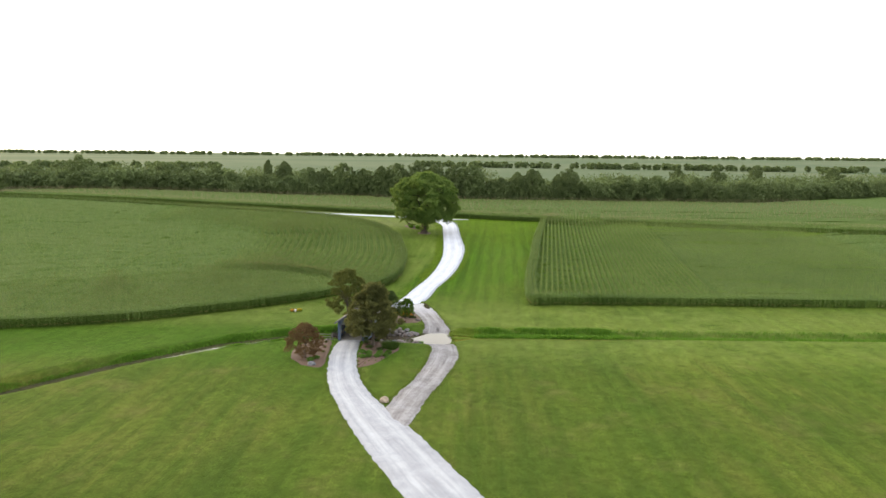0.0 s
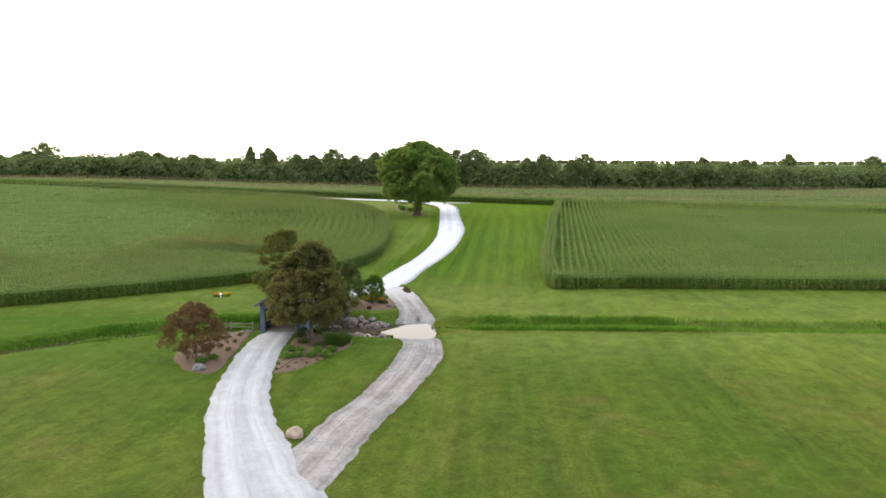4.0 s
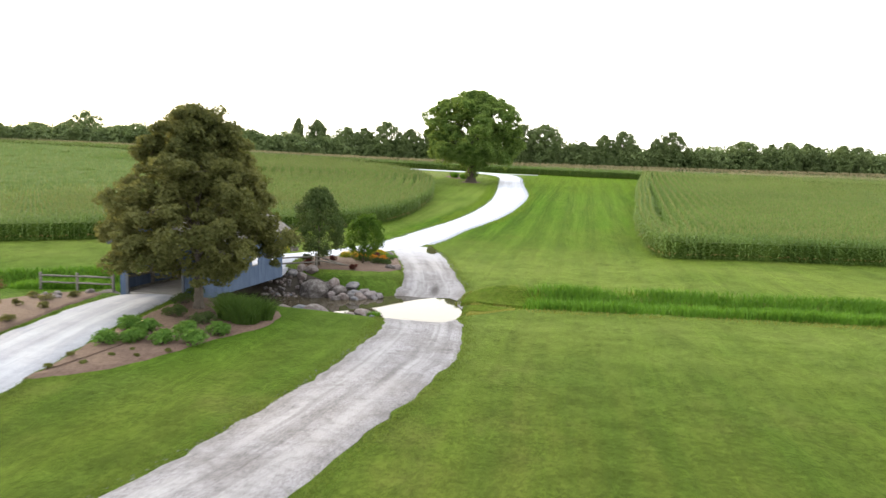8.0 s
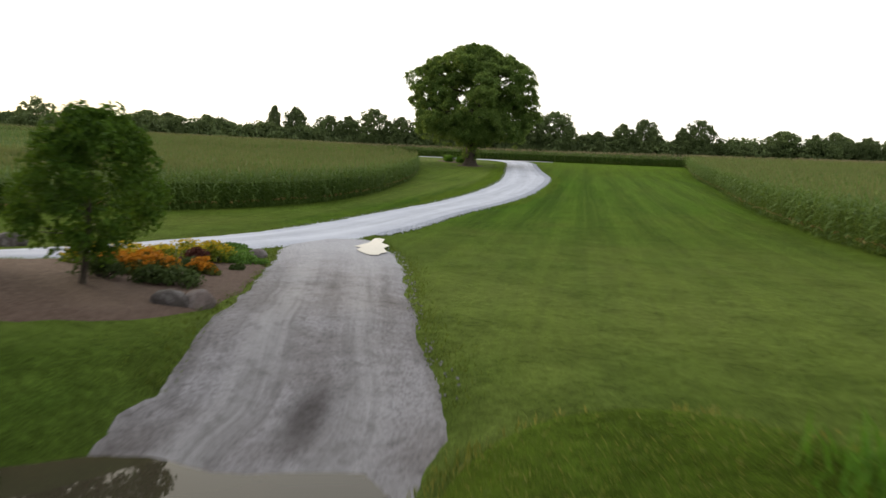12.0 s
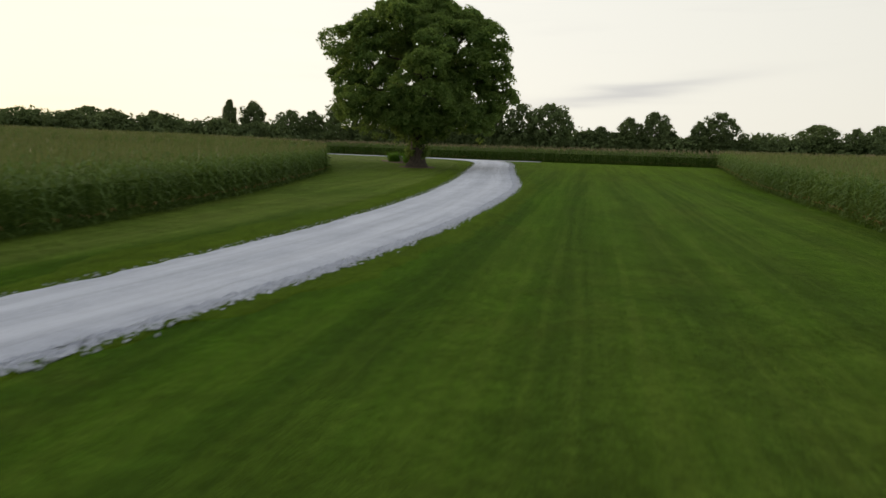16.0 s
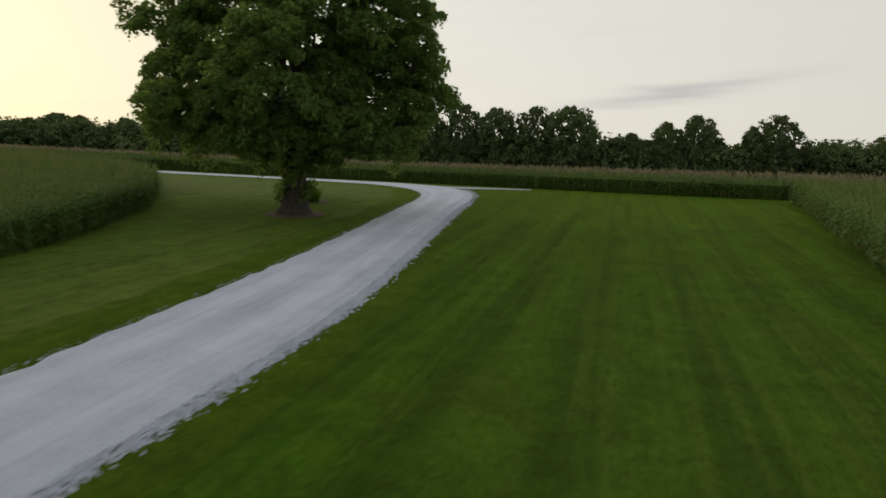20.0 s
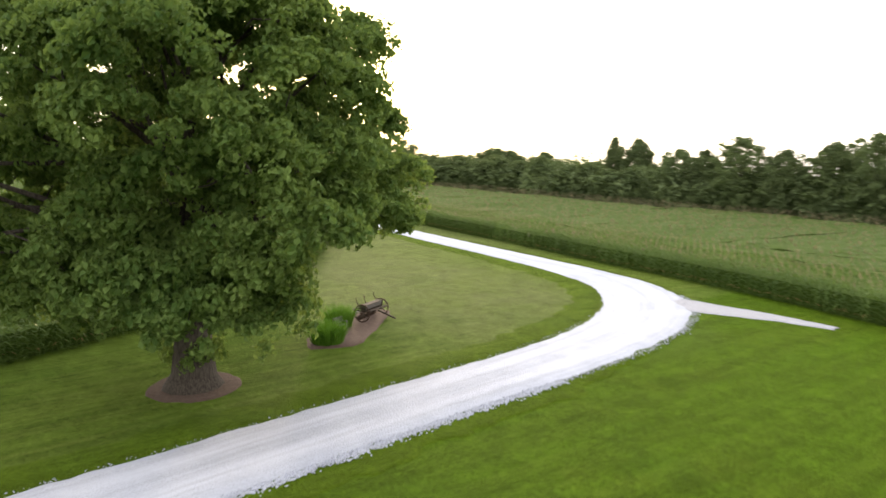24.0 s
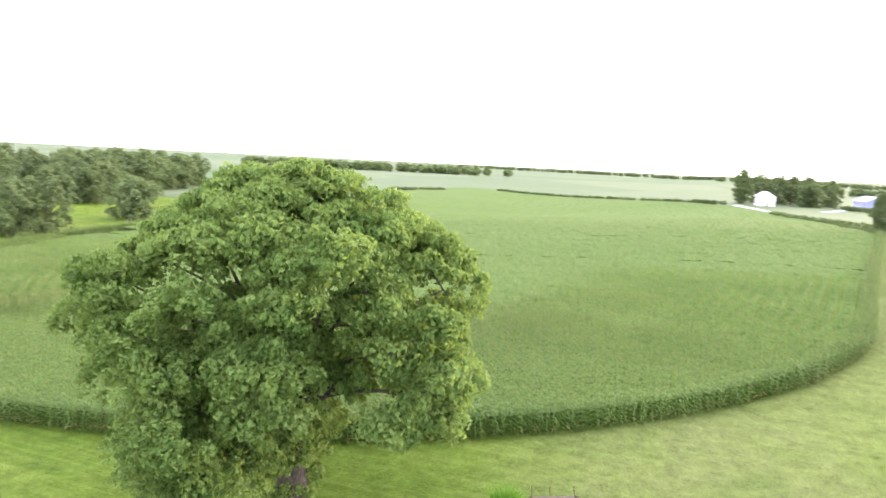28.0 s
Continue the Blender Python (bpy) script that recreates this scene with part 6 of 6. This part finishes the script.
for x in (-0.5, 0.5):
    part("leg", made_box(x - 0.03, -0.22, 0, x + 0.03, -0.16, 0.62), OLD_WOOD, chair)
    part("leg", made_box(x - 0.03, 0.16, 0, x + 0.03, 0.22, 0.95), OLD_WOOD, chair)
    part("arm", made_box(x - 0.04, -0.24, 0.62, x + 0.04, 0.2, 0.66), OLD_WOOD, chair)
for k in range(4):
    part("seat_slat", made_box(-0.52, -0.2 + 0.1 * k, 0.42, 0.52, -0.12 + 0.1 * k, 0.45), OLD_WOOD, chair)
for k in range(3):
    part("back_slat", made_box(-0.52, 0.225, 0.55 + 0.14 * k, 0.52, 0.25, 0.64 + 0.14 * k), OLD_WOOD, chair)


# ---- far farmstead ----
def farmhouse(x, y, turn, w, d, h, roof_h, wall, roof, label, rows, name="farmhouse", cols=4):
    z = float(height(x, y))
    t = thing(name, (x, y, z - 0.1), label, "house" if name == "farmhouse" else "barn", turn=turn)
    part("wall", made_box(-w / 2, -d / 2, 0, w / 2, d / 2, h), wall, t)
    bm = bmesh.new()
    o = 0.5
    vs = [bm.verts.new(v) for v in ((-w / 2 - o, -d / 2 - o, h), (w / 2 + o, -d / 2 - o, h), (w / 2 + o, d / 2 + o, h), (-w / 2 - o, d / 2 + o, h), (-w / 2 - o, 0, h + roof_h), (w / 2 + o, 0, h + roof_h))]
    for f in ((0, 1, 5, 4), (2, 3, 4, 5), (1, 2, 5), (3, 0, 4), (3, 2, 1, 0)):
        bm.faces.new([vs[i] for i in f])
    part("roof", bm, roof, t)
    for s in (-1, 1):
        for i in range(cols):
            for k in range(rows):
                xx, zz = -w / 2 + w * (i + 0.5) / cols, h * (k + 0.45) / rows
                win = part("window", made_box(xx - 0.55, s * d / 2 - 0.05, zz, xx + 0.55, s * d / 2 + 0.05, zz + 1.3), PANE, t)
                part("sill", made_box(xx - 0.65, s * d / 2 - 0.09, zz - 0.12, xx + 0.65, s * d / 2 + 0.09, zz - 0.01), wall, win)
    part("door", made_box(w / 2 - 0.02, -0.6, 0, w / 2 + 0.06, 0.6, 2.2), PANE, t)
    return t


farmhouse(-498, 302, 8, 15, 10, 6.2, 3.4, WHITE_PAINT, WHITE_PAINT, "white two-storey farmhouse among trees", 2)
farmhouse(-556, 374, 8, 26, 14, 5.0, 3.8, BLUE_ROOF, BLUE_ROOF, "long pale blue-grey metal barn beyond the fields", 1, "barn", 5)
for k, x, y, s in ((2, -516, 288, 1.2), (1, -524, 312, 1.2), (0, -520, 330, 1.15), (0, -530, 345, 1.05), (3, -505, 330, 1.2), (1, -540, 300, 1.25), (0, -536, 322, 1.15),
                                      (4, -113, 104, 0.95), (1, -104, 102, 0.9), (3, -159, 90, 1.1)):
    wood(k, x, y, s)
for k, x, y, tall, half in ((2, -212, 315.6, 13.5, 3.0), (0, -213, 320.4, 12.0, 2.8), (1, -228, 342, 16, 8.0), (0, -222, 352, 14, 6.5)):
    wood_sized(k, x, y, tall, half, True)
# the wood beyond the west field
for k in range(80):
    u, v = gw.random(), gw.random() ** 1.4
    x = -168 - 190 * u - 60 * v
    wood(gw.choice((0, 1, 4, 4, 1, 3)), x, 42 - 0.40 * (-168 - x) * (1.0 if x > -260 else 1.1) - 110 * v + gw.uniform(-5, 5), gw.uniform(0.85, 1.2))


def far_woods(name, a, b, h, depth, seed, label, leaf=None, per=44, close=0.3):
    """A distant belt of woodland: one mass of crowns."""
    g = np.random.default_rng(seed)
    a, b = np.array(a, float), np.array(b, float)
    n = int(np.hypot(*(b - a)) / (h * close))
    t = g.random(n)
    p = a + (b - a) * t[:, None] + g.normal(0, depth, (n, 2))
    hh = h * g.uniform(0.65, 1.05, n) * (0.62 if h > 10 else 1.0)
    C = np.column_stack([p, height(p[:, 0], p[:, 1]) + hh * 0.55])
    V, F = leaf_cloud(C, hh * 0.5, per, h * 0.34 if leaf is None else leaf, g, up=0.2, flat=1.0)
    return tagged(mesh_object(name, V, F, WOOD_LEAF), label, "woods", kind="stuff")


for i, (a, b, h, dp) in enumerate((((-990, -470), (-1162, -108), 21, 26), ((-1000, -480), (-1190, -120), 21, 26), ((-452, 48), (-505, 70), 3.0, 1.0), ((-356, 297), (-238, 319), 2.6, 0.8), ((-560, 98), (-486, 276), 3.0, 1.0), ((-500, 345), (-470, 362), 3.0, 1.0), ((-1900, 300), (-1800, 900), 16, 20), ((-900, 900), (-330, 1050), 14, 12), ((-60, 1250), (1100, 1050), 15, 14),
                                   ((-2600, 2600), (2800, 3000), 20, 30), ((-2400, -600), (-2300, 600), 16, 30), ((-1000, 420), (-700, 640), 14, 14))):
    far_woods("far_woods", a, b, h, dp, 90 + i, "distant dark belt of woodland across the fields")


# ---- ragged edges of the lanes: grass fringe and loose stone ----
def lane_edge(points, y0, y1, per_metre, side, spread, seed):
    g = np.random.default_rng(seed)
    line = spline(points, 0.3)
    nrm = normals2d(line)
    ok = np.flatnonzero((line[:, 1] > y0) & (line[:, 1] < y1) & (line[:, 0] > -60))
    k = g.choice(ok, int(len(ok) * 0.3 * per_metre))
    off = side * (line[k, 2] + spread * np.abs(g.normal(0, 1, len(k))) - 0.10)
    return line[k, :2] + nrm[k] * off[:, None] + g.uniform(-0.15, 0.15, (len(k), 2)), g


for pts, y0, y1, per in ((MAIN, 78, 112, 60), (MAIN, 128, 294, 60), (FORD, 84, 117, 90), (FORD, 127, 146, 90)):
    for side in (-1, 1):
        xy, g_ = lane_edge(pts, y0, y1, per, side, 0.30, int(y0) + side)
        tagged(mesh_object("edge_grass", *blades(xy, 0.11, 0.014, g_, 0.9), TURF), "short grass fringe along the gravel", "grass", kind="stuff")
OCTA = np.array([(1, 0, 0), (-1, 0, 0), (0, 1, 0), (0, -1, 0), (0, 0, 0.7), (0, 0, -0.7)], float)
OCTA_F = np.array([(0, 2, 4), (2, 1, 4), (1, 3, 4), (3, 0, 4), (2, 0, 5), (1, 2, 5), (3, 1, 5), (0, 3, 5)])
for pts, y0, y1, per, side, r, mat_ in ((MAIN, 150, 262, 120, 1, 0.078, GRAVEL), (MAIN, 262, 284, 30, 1, 0.055, GRAVEL), (MAIN, 150, 276, 6, -1, 0.04, GRAVEL), (FORD, 76, 112, 5, -1, 0.025, FORD_GRAVEL), (FORD, 127, 146, 10, 1, 0.03, FORD_GRAVEL)):
    xy, g_ = lane_edge(pts, y0, y1, per, side, 0.21 if r > 0.05 else 0.07, int(y0) + 7 * side)
    n = len(xy)
    s = r * g_.uniform(0.4, 1.3, (n, 1, 3))
    V = OCTA[None] * s + g_.normal(0, 0.2, (n, 6, 3)) * s + np.column_stack([xy, height(xy[:, 0], xy[:, 1]) + 0.04])[:, None]
    F = (OCTA_F[None] + (np.arange(n) * 6)[:, None, None]).reshape(-1, 3)
    tagged(mesh_object("loose_stone", V.reshape(-1, 3), F, mat_), "loose crushed stone spilled along the lane's edge", "gravel", kind="stuff")

# the woods go on behind their edge
for (ax, ay), (bx, by) in zip(WOODS, WOODS[1:]):
    for off, h in ((16, 20), (34, 22), (58, 24)):
        far_woods("deep_woods", (ax, ay + off), (bx, by + off), h, 6, int(abs(ax)) + off, "close crowns of the woods behind their edge", leaf=1.25, per=110, close=0.16)
# undergrowth closing the foot of the woods
for (ax, ay), (bx, by) in zip(WOODS, WOODS[1:]):
    far_woods("undergrowth", (ax, ay - 1), (bx, by - 1), 8.6, 2.6, int(abs(ax)) + 3, "dense dark undergrowth at the foot of the woods", leaf=1.1, per=52, close=0.13)


# ---- white ornament among the flowers in the open lawn ----
ornament = thing("garden_ornament", (-28.2, 137.6, float(height(-28.2, 137.6)) + 0.1), "small white rounded garden ornament among orange flowers", "ornament")
mesh_object("base", *tube([(0, 0, -0.15), (0, 0, 0.08), (0, 0, 0.12)], [0.14, 0.12, 0.08], 12), WHITE_PAINT, ornament, smooth=True)
mesh_object("bowl", *tube([(0, 0, 0.12), (0, 0, 0.22), (0, 0, 0.36), (0, 0, 0.46)], [0.08, 0.18, 0.22, 0.12], 14), WHITE_PAINT, ornament, smooth=True)
